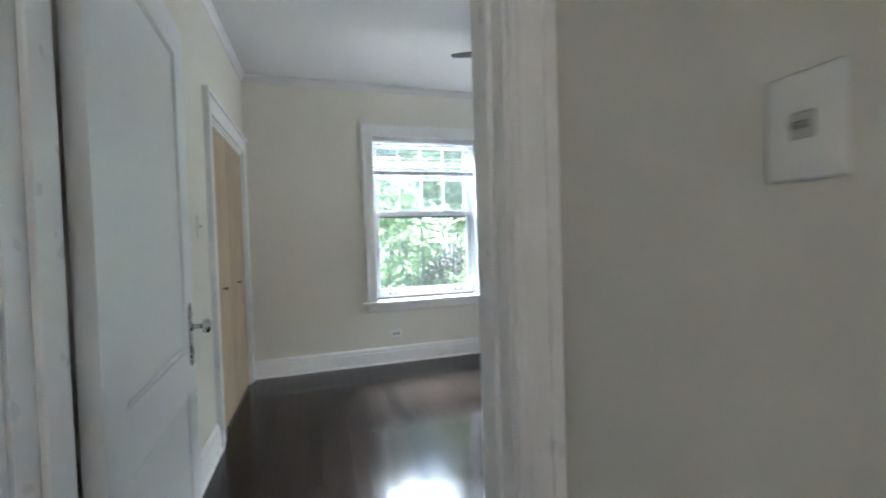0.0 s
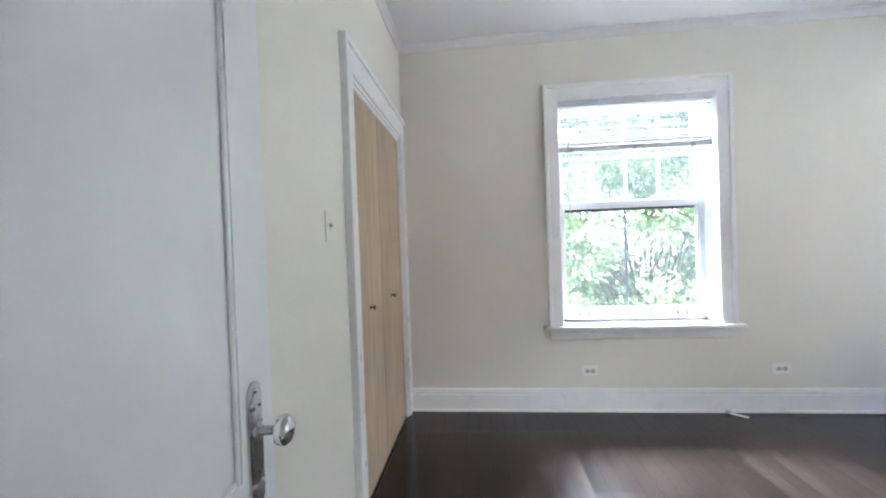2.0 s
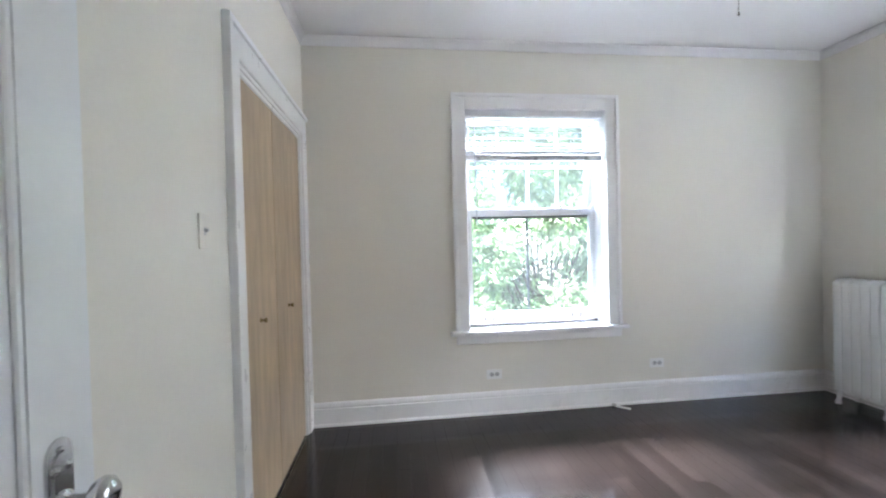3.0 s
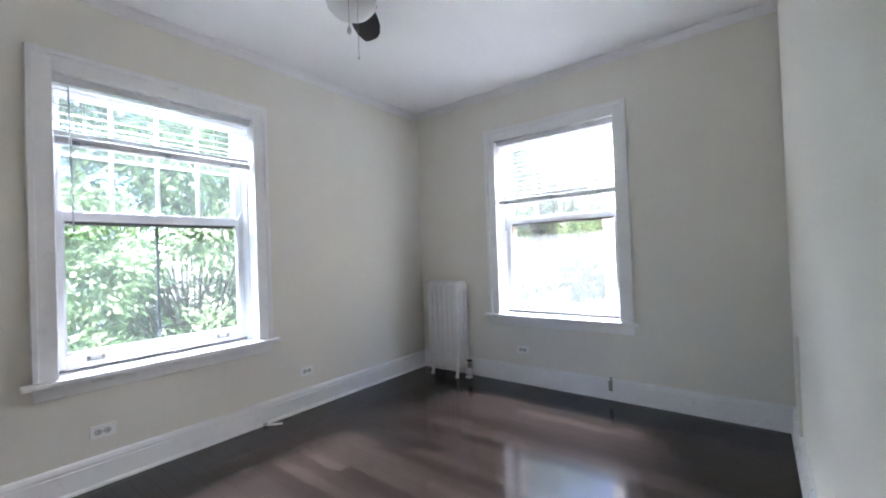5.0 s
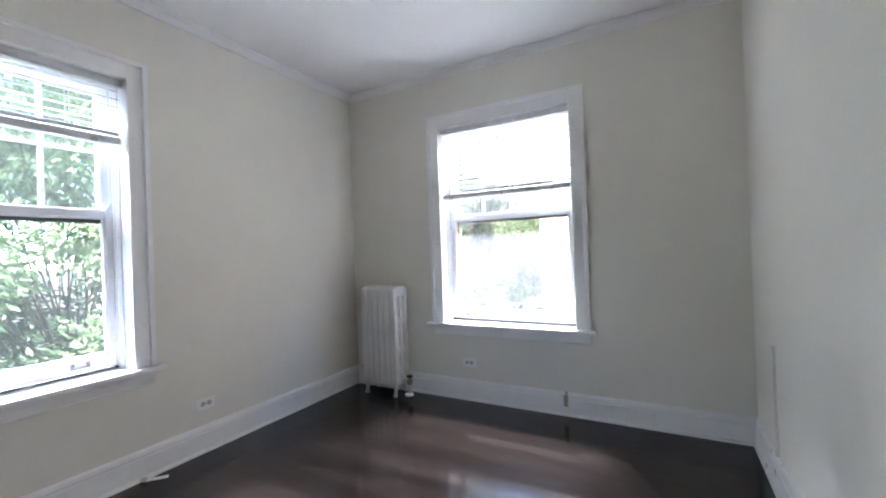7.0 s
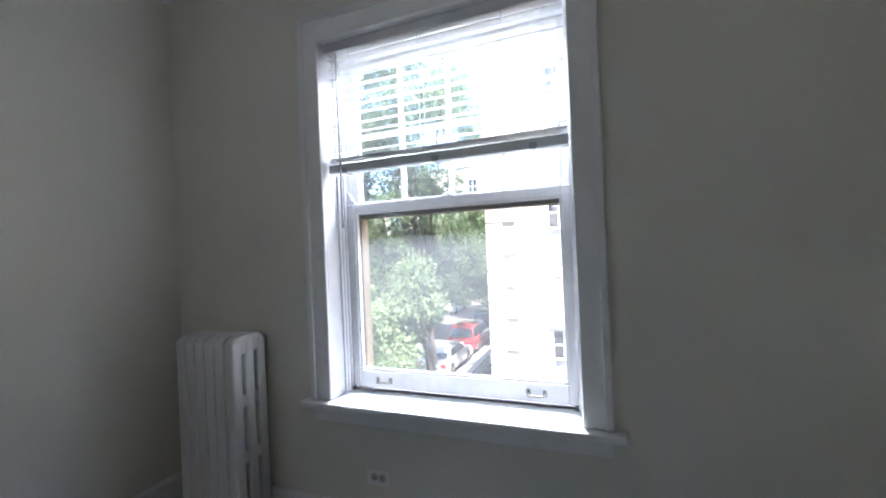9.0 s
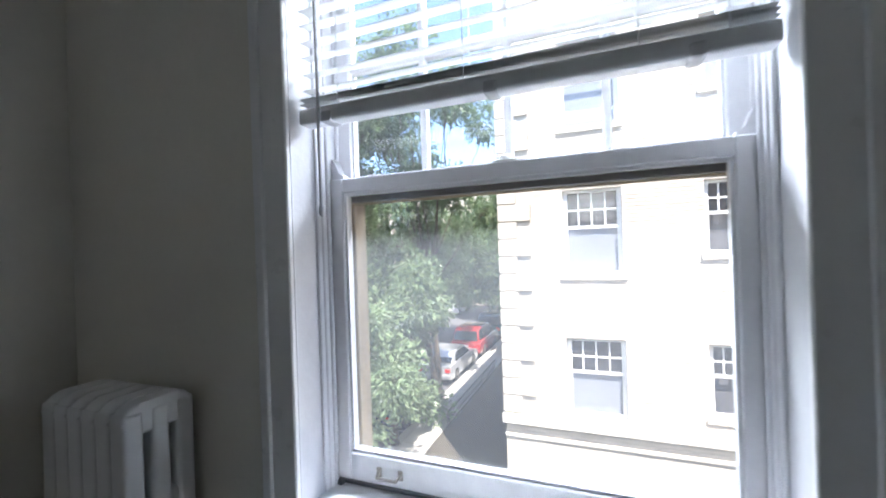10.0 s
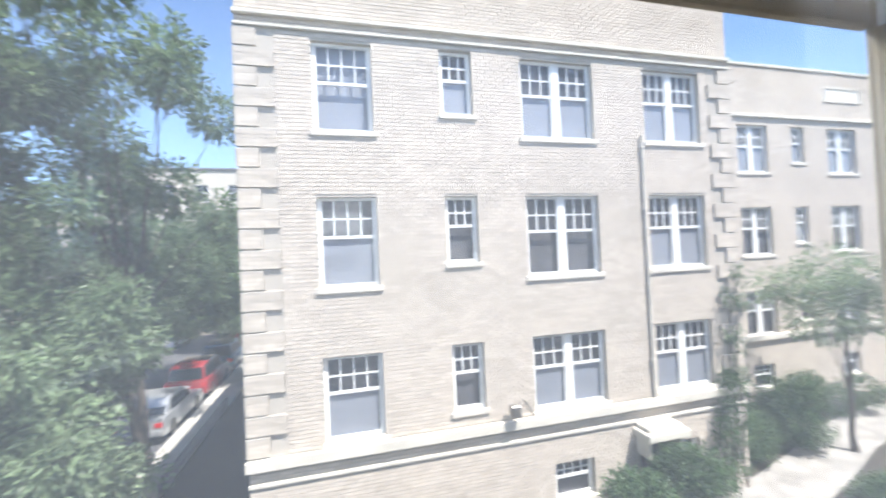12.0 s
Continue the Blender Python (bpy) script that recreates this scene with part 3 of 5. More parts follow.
def room_door():
    """The open door: local x runs from hinge to lock edge, local y is the face seen from the room."""
    d = thing("door", pose(-0.376, 1.014, 0, 0, 0, 93.6), "open white painted panel door with a chrome knob", "door")
    w, h, t = 0.80, 2.03, 0.040
    holes = [(0.115, w - 0.115, 0.86, h - 0.125), (0.115, w - 0.115, 0.24, 0.70)]
    b = bmesh.new()
    wall_panel(b, Matrix(), 0, w, 0.012, h, 0.0, t, holes)
    part("stiles_and_rails", b, DOORP, d)
    for u0, u1, z0, z1 in holes:
        b = bmesh.new()
        box(b, u0 - 0.001, u1 + 0.001, 0.007, t - 0.007, z0 - 0.001, z1 + 0.001)
        part("panel", b, DOORP, d)
        b = bmesh.new()
        for v, s in ((0.0, 1), (t, -1)):
            va, vb = sorted((v + s * 0.001, v + s * 0.0075))
            for x0, x1, za, zb in ((u0, u0 + 0.014, z0, z1), (u1 - 0.014, u1, z0, z1), (u0 + 0.014, u1 - 0.014, z0, z0 + 0.014), (u0 + 0.014, u1 - 0.014, z1 - 0.014, z1)):
                box(b, x0, x1, va, vb, za, zb, 0.0035)
        part("panel_moulding", b, DOORP, d)
    c, z = w - 0.072, 0.932
    for v, s in ((0.0, -1), (t, 1)):
        b = bmesh.new()   # tall plate with rounded ends
        pts = []
        for i in range(9):
            a = math.pi * i / 8
            pts.append((0.024 * math.cos(a), 0.064 + 0.024 * math.sin(a)))
        for i in range(9):
            a = math.pi + math.pi * i / 8
            pts.append((0.024 * math.cos(a), -0.119 + 0.024 * math.sin(a)))
        mm = Matrix(((1, 0, 0, c), (0, 0, s, v), (0, 1, 0, z), (0, 0, 0, 1)))
        extrude_profile(b, pts, mm, 0.004)
        small = [(x * 0.62, y * 0.80 - 0.002) for x, y in pts]
        extrude_profile(b, small, mm @ Matrix.Translation((0, 0, 0.0038)), 0.0025)
        for zz in (0.072, -0.128):
            lathe(b, [(0.0045, 0), (0.004, 0.003), (0.001, 0.0035)], mm @ Matrix.Translation((0, zz, 0.004)), 10)
        for sx in (-1, 1):
            for zz in (0.046, -0.098):
                lathe(b, [(0.009, 0), (0.007, 0.004), (0.002, 0.006)], mm @ Matrix.Translation((sx * 0.011, zz, 0.003)), 10)
        pl = part("door_plate", b, CHROME, d, "worn ornate chrome door plate", True)
        b = bmesh.new()
        lathe(b, [(0.016, 0.0), (0.015, 0.006), (0.0085, 0.010), (0.0085, 0.030), (0.012, 0.036), (0.024, 0.041), (0.0275, 0.048), (0.0265, 0.056), (0.020, 0.063), (0.008, 0.066)],
              mm @ Matrix.Translation((0, 0, 0.004)), 28)
        part("knob", b, CHROME, d, "round chrome door knob", True)
        b = bmesh.new()
        lathe(b, [(0.005, 0.0), (0.004, 0.0015), (0.001, 0.002)], mm @ Matrix.Translation((0, -0.075, 0.0065)), 12)
        box(b, c - 0.0025, c + 0.0025, min(v, v + s * 0.0078), max(v, v + s * 0.0078), z - 0.092, z - 0.076)
        part("keyhole", b, SLOT, d)
    for zz in (0.25, 1.75):
        b = bmesh.new()
        rod(b, (-0.006, t + 0.004, zz - 0.045), (-0.006, t + 0.004, zz + 0.045), 0.006)
        box(b, -0.003, 0.0, 0.006, t, zz - 0.045, zz + 0.045)
        part("hinge", b, TRIM, d, "white painted hinge", True)


room_door()


# ---- closet ----
def closet():
    c = thing("closet_frame", Matrix(), "white painted moulded frame round the closet doors", "door frame", kind="structure")
    y0, y1, zt = CLOSET
    b = bmesh.new()
    cw = 0.115
    for y, s, wd in ((y0, -1, cw), (y1, 1, 0.100)):
        a0, a1 = sorted((y - s * 0.004, y + s * wd))
        box(b, XW - 0.001, XW + 0.020, a0, a1, 0, zt + cw - 0.005, 0.004)
        if s < 0:
            a0, a1 = sorted((y + s * (wd - 0.026), y + s * (wd + 0.004)))
            box(b, XW - 0.001, XW + 0.034, a0, a1, 0, zt + cw + 0.012, 0.005, 2)
    box(b, XW - 0.001, XW + 0.0195, y0 - 0.004, y1 + 0.004, zt - 0.004, zt + cw - 0.005, 0.004)
    box(b, XW - 0.001, XW + 0.034, y0 - cw + 0.022, y1 + 0.100, zt + cw - 0.014, zt + cw + 0.012, 0.005, 2)
    part("casing", b, TRIM, c)
    b = bmesh.new()
    for a0, a1 in ((y0 - 0.001, y0 + 0.018), (y1 - 0.018, y1 + 0.001)):
        box(b, XW - 0.12, XW + 0.004, a0, a1, 0, zt)
    box(b, XW - 0.12, XW + 0.004, y0, y1, zt - 0.020, zt + 0.001)
    box(b, XW - 0.045, XW - 0.004, y0 + 0.018, y1 - 0.018, zt - 0.040, zt - 0.020, 0.003)
    part("jamb", b, TRIM, c)
    mid = 3.372
    for a0, a1, ky, lab in ((y0 + 0.022, mid - 0.002, 3.110, "varnished birch plywood closet door with a brass knob"), (mid + 0.002, y1 - 0.022, 3.60, "varnished birch plywood closet door beside its twin")):
        d = thing("closet_door", pose(XW - 0.012, a0, 0), lab, "closet door", "closet doors")
        b = bmesh.new()
        box(b, -0.035, 0.0, 0, a1 - a0, 0.012, zt - 0.042, 0.002)
        part("leaf", b, BIRCH, d)
        b = bmesh.new()
        mm = Matrix.Translation((0.0, ky - a0, 0.935)) @ Matrix.Rotation(radians(90), 4, "Y")
        lathe(b, [(0.011, 0), (0.010, 0.003), (0.005, 0.006), (0.005, 0.014), (0.011, 0.019), (0.013, 0.024), (0.010, 0.029), (0.003, 0.031)], mm, 16)
        part("knob", b, BRASS, d, "small dull brass knob", True)


closet()


# ---- radiator ----
def radiator():
    """Cast-iron column radiator: sections side by side along the wall, each with three tubes, headers and ties."""
    r = thing("radiator", pose(3.395, 3.460, 0), "white painted cast-iron column radiator on feet in the corner", "radiator")
    n, pitch, dep, h0, h1 = 6, 0.0605, 0.19, 0.085, 0.935
    def section(legs):
        b = bmesh.new()
        for x in (-dep / 2 + 0.026, 0.0, dep / 2 - 0.026):
            box(b, x - 0.0255, x + 0.0255, 0.0006, pitch - 0.0006, h0 + 0.02, h1 - 0.02, 0.013, 3)
        pts = []
        for cx, cz, a0 in ((dep / 2 - 0.045, h1 - 0.045, 0), (-dep / 2 + 0.045, h1 - 0.045, 90)):
            for i in range(7):
                a = radians(a0 + 15 * i)
                pts.append((cx + 0.045 * math.cos(a), cz + 0.045 * math.sin(a)))
        pts += [(-dep / 2, h1 - 0.085), (dep / 2, h1 - 0.085)]
        a = [b.verts.new((x, 0.004, z)) for x, z in pts]
        c = [b.verts.new((x, pitch - 0.004, z)) for x, z in pts]
        k = len(pts)
        new_faces = [b.faces.new(a), b.faces.new(list(reversed(c)))]
        for i in range(k):
            b.faces.new((a[i], c[i], c[(i + 1) % k], a[(i + 1) % k]))
        bmesh.ops.bevel(b, geom=list({e for f in new_faces for e in f.edges}), offset=0.012, segments=3, affect="EDGES", profile=0.5)
        for z in (h0 + 0.035, h0 + 0.30, h0 + 0.555):
            box(b, -dep / 2 + 0.02, dep / 2 - 0.02, 0.006, pitch - 0.006, z - 0.030, z + 0.030, 0.012, 2)
        if legs:
            for s in (-1, 1):
                rod(b, (s * (dep / 2 - 0.030), pitch / 2, h0 + 0.03), (s * (dep / 2 - 0.012), pitch / 2, 0.02), 0.022, 0.015, 10)
                lathe(b, [(0.016, 0.0), (0.021, 0.006), (0.019, 0.022), (0.012, 0.03)], Matrix.Translation((s * (dep / 2 - 0.010), pitch / 2, 0.0)), 12)
        return finish("section", b, RADP, True)
    plain, leggy = section(False), section(True)
    for i in range(n):
        shared("section", leggy if i in (0, n - 1) else plain, r, pose(0, pitch * i, 0))
    b = bmesh.new()
    rod(b, (0.0, -0.062, 0.125), (0.0, 0.01, 0.125), 0.016)
    rod(b, (0.0, -0.062, 0.0), (0.0, -0.062, 0.105), 0.013)
    lathe(b, [(0.030, 0.0), (0.030, 0.006), (0.018, 0.012)], Matrix.Translation((0, -0.062, 0.0)), 16)
    part("supply_pipe", b, RADP, r, "white painted supply pipe", True)
    b = bmesh.new()
    lathe(b, [(0.017, 0.0), (0.023, 0.010), (0.023, 0.035), (0.015, 0.045), (0.012, 0.060)], Matrix.Translation((0, -0.062, 0.095)), 16)
    part("valve_body", b, STEEL, r, "tarnished metal valve", True)
    b = bmesh.new()
    lathe(b, [(0.006, 0.0), (0.026, 0.003), (0.028, 0.010), (0.024, 0.016), (0.006, 0.018)], Matrix.Translation((0, -0.062, 0.155)), 18)
    part("valve_wheel", b, SLOT, r, "dark valve handle", True)
    b = bmesh.new()
    lathe(b, [(0.030, 0.0), (0.038, 0.004), (0.036, 0.02), (0.016, 0.026)], Matrix.Translation((-0.01, -0.060, 0.0)), 18)
    part("floor_collar", b, RADP, r, "", True)


radiator()


# ---- ceiling fan ----
def ceiling_fan():
    f = thing("ceiling_fan", pose(1.49, 2.72, ZC), "ceiling fan with three dark blades and a white glass light bowl", "ceiling fan")
    b = bmesh.new()
    lathe(b, [(0.085, 0.0), (0.085, -0.008), (0.078, -0.030), (0.070, -0.036)], seg=32)
    part("canopy", b, FANBODY, f, "", True)
    b = bmesh.new()
    lathe(b, [(0.070, -0.034), (0.105, -0.045), (0.122, -0.070), (0.122, -0.120), (0.105, -0.145), (0.060, -0.155)], seg=36)
    part("motor_housing", b, FANBODY, f, "white motor housing", True)
    b = bmesh.new()
    lathe(b, [(0.055, -0.150), (0.075, -0.160), (0.075, -0.188), (0.108, -0.198), (0.114, -0.205), (0.108, -0.212)], seg=36)
    part("light_fitter", b, FANBODY, f, "", True)
    b = bmesh.new()
    lathe(b, [(0.109, -0.206), (0.122, -0.219), (0.127, -0.240), (0.119, -0.270), (0.094, -0.298), (0.058, -0.317), (0.019, -0.324), (0.004, -0.325)], seg=40)
    part("light_bowl", b, BOWL, f, "frosted white glass bowl", True)
    for i in range(3):
        b = bmesh.new()
        m = Matrix.Rotation(radians(96.5 + 120 * i), 4, "Z")
        box(b, 0.110, 0.133, -0.006, 0.006, -0.242, -0.196, 0.002)
        b.transform(m)
        part("bowl_clip", b, ALU, f, "dark bowl clip")
    outline = [(0.14, -0.045), (0.18, -0.068), (0.26, -0.082), (0.36, -0.084), (0.44, -0.070), (0.492, -0.045), (0.508, 0.000), (0.502, 0.034), (0.42, 0.062), (0.32, 0.072), (0.20, 0.066), (0.14, 0.045)]
    b = bmesh.new()
    extrude_profile(b, outline, Matrix(), 0.006)
    blade = finish("blade", b, BLADE)
    b = bmesh.new()
    box(b, 0.085, 0.19, -0.014, 0.014, -0.004, 0.0, 0.002)
    box(b, 0.17, 0.23, -0.035, 0.035, -0.004, 0.0, 0.002)
    iron = finish("blade_iron", b, FANBODY)
    for i in range(3):
        a = 36.5 + 120 * i
        m = Matrix.Rotation(radians(a), 4, "Z") @ Matrix.Translation((0, 0, -0.172)) @ Matrix.Rotation(radians(-11), 4, "X")
        bl = shared("blade", blade, f, m)
        shared("blade_iron", iron, bl, Matrix())
    for x, y, z, fob in ((-0.100, -0.095, -0.445, True), (-0.068, -0.120, -0.587, False)):
        b = bmesh.new()
        rod(b, (x * 0.50, y * 0.50, -0.178), (x, y, -0.20), 0.0013, seg=6)
        rod(b, (x, y, -0.198), (x, y, z), 0.0013, seg=6)
        c = part("pull_chain", b, STEEL, f, "fine metal pull chain")
        b = bmesh.new()
        if fob:
            lathe(b, [(0.002, 0), (0.009, -0.008), (0.011, -0.022), (0.008, -0.036), (0.002, -0.040)], Matrix.Translation((x, y, z)), 12)
        else:
            lathe(b, [(0.001, 0.002), (0.004, -0.002), (0.004, -0.008), (0.001, -0.012)], Matrix.Translation((x, y, z)), 10)
        part("pull_fob", b, GRAYP if fob else STEEL, c, "grey pull fob", True)


ceiling_fan()


# ---- outlets, switches and small things on the walls ----
def outlet(m, label, group="outlets"):
    """A sideways double outlet: local x along the wall, local -y out of it."""
    o = thing("outlet", m, label, "outlet", group)
    b = bmesh.new()
    box(b, -0.058, 0.058, -0.006, 0.0, -0.036, 0.036, 0.003, 2)
    part("cover_plate", b, PLASTIC, o)
    for s in (-1, 1):
        b = bmesh.new()
        lathe(b, [(0.0172, 0), (0.0172, 0.0025), (0.016, 0.003)], Matrix.Translation((s * 0.020, -0.006, 0)) @ Matrix.Rotation(radians(90), 4, "X"), 20)
        rc = part("socket", b, GRAYP, o, "grey socket face")
        b = bmesh.new()
        for dz in (-0.006, 0.006):
            box(b, s * 0.020 - 0.005, s * 0.020 + 0.004, -0.0100, -0.0085, dz - 0.0013, dz + 0.0013)
        rod(b, (s * 0.020 + 0.009, -0.0100, 0), (s * 0.020 + 0.009, -0.0085, 0), 0.0025, seg=8)
        part("slot", b, SLOT, rc)
    b = bmesh.new()
    rod(b, (0, -0.0072, 0), (0, -0.005, 0), 0.003, seg=10)
    part("screw", b, STEEL, o)


outlet(pose(0.746, YN, 0.293), "white double outlet on the wall below the window")
outlet(pose(2.040, YN, 0.303), "white double outlet on the cream wall")
outlet(pose(XE, 2.878, 0.305, 0, 0, -90), "white double outlet on the wall near the radiator")


def switch(m, label, toggles, wide=0.072):
    s = thing("light_switch", m, label, "light switch", "switches")
    b = bmesh.new()
    box(b, -wide / 2, wide / 2, -0.006, 0.0, -0.058, 0.058, 0.003, 2)
    part("cover_plate", b, WALL, s)
    for x in toggles:
        b = bmesh.new()
        box(b, x - 0.006, x + 0.006, -0.0075, -0.005, -0.013, 0.013, 0.001)
        part("toggle_slot", b, GRAYP, s, "grey slot round the toggle")
        b = bmesh.new()
        box(b, x - 0.004, x + 0.004, -0.018, -0.006, -0.002, 0.008, 0.002)
        part("toggle", b, GRAYP, s)
    for z in (-0.041, 0.041):
        b = bmesh.new()
        rod(b, (0, -0.0070, z), (0, -0.005, z), 0.003, seg=10)
        part("screw", b, WALL, s)


switch(pose(XW, 2.540, 1.334, 0, 0, 90), "light switch painted over cream beside the closet", (0.0,))


def thermostat():
    """The hall plate: white, with a small grey window in its middle."""
    t = thing("wall_control", pose(HX1, 0.346, 1.331, 0, 0, -90), "white wall control plate with a small grey slot", "wall control")
    b = bmesh.new()
    box(b, -0.036, 0.036, -0.006, 0.0, -0.056, 0.056, 0.005, 3)
    part("cover_plate", b, PLASTIC, t)
    b = bmesh.new()
    box(b, -0.011, 0.011, -0.0075, -0.005, -0.014, 0.014, 0.002)
    part("slot", b, GRAYP, t, "grey recessed slot")
    b = bmesh.new()
    box(b, -0.009, 0.009, -0.013, -0.008, -0.004, 0.004, 0.002)
    part("lever", b, STEEL, t)


thermostat()


def phone_box():
    """A small surface socket on the baseboard."""
    p = thing("phone_socket", pose(XE - 0.019, 1.578, 0.095, 0, 0, -90), "small white surface socket on the baseboard", "socket")
    b = bmesh.new()
    box(b, -0.030, 0.030, -0.022, 0.0, -0.026, 0.026, 0.005, 2)
    part("body", b, PLASTIC, p)
    b = bmesh.new()
    box(b, 0.0302, 0.0312, -0.016, -0.006, -0.008, 0.008)
    part("port", b, SLOT, p)


phone_box()


def bracket():
    """A bent metal clip that stands on the baseboard's top."""
    p = thing("metal_bracket", pose(XE - 0.021, 2.105, 0.10, 0, 0, -90), "bent grey metal bracket fixed to the baseboard", "bracket")
    b = bmesh.new()
    box(b, -0.018, 0.012, -0.006, -0.001, -0.030, 0.055, 0.002)
    box(b, 0.006, 0.012, -0.026, -0.001, 0.048, 0.080, 0.002)
    part("plate", b, STEEL, p)
    b = bmesh.new()
    box(b, -0.004, 0.012, -0.030, -0.004, 0.076, 0.082, 0.002)
    part("lip", b, STEEL, p)


bracket()


def raceway():
    """A narrow painted cable cover that rises from the baseboard of the south wall."""
    p = thing("cable_cover", pose(3.010, YS, 0), "narrow cream painted cable cover above the baseboard", "cable cover")
    b = bmesh.new()
    box(b, -0.014, 0.014, 0.0, 0.014, 0.166, 0.70, 0.004, 2)
    part("channel", b, WALL, p)


raceway()


def scrap():
    """A loose white cable end on the floor by the baseboard."""
    p = thing("loose_cable_end", pose(1.675, 4.025, 0.0, 0, 0, -42), "loose white flat cable end lying on the floor by the baseboard", "cable")
    b = bmesh.new()
    box(b, 0.0, 0.105, -0.014, 0.014, 0.001, 0.008, 0.002)
    part("strip", b, PLASTIC, p)
    b = bmesh.new()
    box(b, -0.030, 0.004, -0.010, 0.010, 0.0, 0.022, 0.004)
    part("plug", b, GRAYP, p)
    b = bmesh.new()
    rod(b, (-0.03, 0, 0.012), (-0.055, 0.022, 0.028), 0.004, seg=8)
    part("lead", b, PLASTIC, p)


scrap()


# ---- the brick building across the court ----
FX, FY0, FY1 = 11.62, 4.420, -7.30       # facade plane and its two ends
GZ = -5.0                               # lawn level
FACADE = Matrix.Translation((FX, 0, 0)) @ Matrix.Rotation(radians(-90), 4, "Z")   # u = -y, v = +x
WING = Matrix.Translation((15.0, 0, 0)) @ Matrix.Rotation(radians(-90), 4, "Z")

# openings: u0, u1, z0 (sill), z1 (head), panes across, sashes side by side
ROWS3 = ((3.72, 5.56), (0.62, 2.46), (-2.36, -0.68))
SMALL3 = ((4.16, 5.60), (1.00, 2.46), (-2.12, -0.68))
MAIN_WINDOWS = []
for (a, b_), (c_, d_) in zip(ROWS3, SMALL3):
    MAIN_WINDOWS += [(-3.06, -1.90, a, b_, 4, 1), (-0.465, 0.25, c_, d_, 3, 1), (1.39, 3.25, a, b_, 3, 2), (4.67, 6.36, a, b_, 3, 2)]
BASEMENT = [(1.80, 2.80, -4.40, -3.55, 4, 1), (5.02, 5.78, -4.40, -3.55, 3, 1)]
MAIN_WINDOWS += BASEMENT
WING_WINDOWS = []
for a, b_ in ROWS3:
    WING_WINDOWS += [(11.75, 13.25, a + 0.05, b_ + 0.05, 3, 2), (14.45, 15.12, a + 0.45, b_ + 0.05, 3, 1), (16.35, 18.0, a + 0.05, b_ + 0.05, 3, 2), (19.6, 20.8, a + 0.05, b_ + 0.05, 3, 1)]
WING_WINDOWS += [(11.95, 12.95, -4.25, -3.35, 3, 1), (16.5, 17.5, -4.25, -3.35, 3, 1)]


def brick_rows(u0, u1, z0, z1, holes, inside=None):
    """Places of bricks in running bond: (u, length, z), none across an opening."""
    out = []
    course, length, joint = 0.0775, 0.203, 0.011
    for k in range(int((z1 - z0) / course)):
        z = z0 + k * course
        cuts = sorted((max(u0, h[0]), min(u1, h[1])) for h in holes if h[2] < z + course - 0.01 and h[3] > z + 0.01 and h[0] < u1 and h[1] > u0)
        spans, at = [], u0
        for a, c in cuts:
            if a > at:
                spans.append((at, a))
            at = max(at, c)
        if at < u1:
            spans.append((at, u1))
        for a, c in spans:
            u = a - (0.107 if k % 2 else 0.0)
            while u < c - 0.02:
                p, q = max(u, a), min(u + length, c)
                if q - p > 0.03:
                    out.append((p, q - p, z))
                u += length + joint
    return out


def brick_mesh(name, bricks, m, depth, mat, proud=0.0):
    """All the bricks of a wall as small open boxes in one mesh."""
    rnd = random.Random(3)
    vs, fs = [], []
    h = 0.0665
    for u, length, z in bricks:
        d = depth + proud + rnd.uniform(-0.002, 0.003)
        i = len(vs)
        for v in (-d, 0.004):
            for a, c in ((u, z), (u + length, z), (u + length, z + h), (u, z + h)):
                vs.append(m @ Vector((a, v, c)))
        fs += [(i, i + 1, i + 2, i + 3), (i, i + 4, i + 5, i + 1), (i + 1, i + 5, i + 6, i + 2), (i + 2, i + 6, i + 7, i + 3), (i + 3, i + 7, i + 4, i)]
    me = bpy.data.meshes.new(name)
    me.from_pydata([tuple(v) for v in vs], [], fs)
    me.materials.append(mat)
    return me


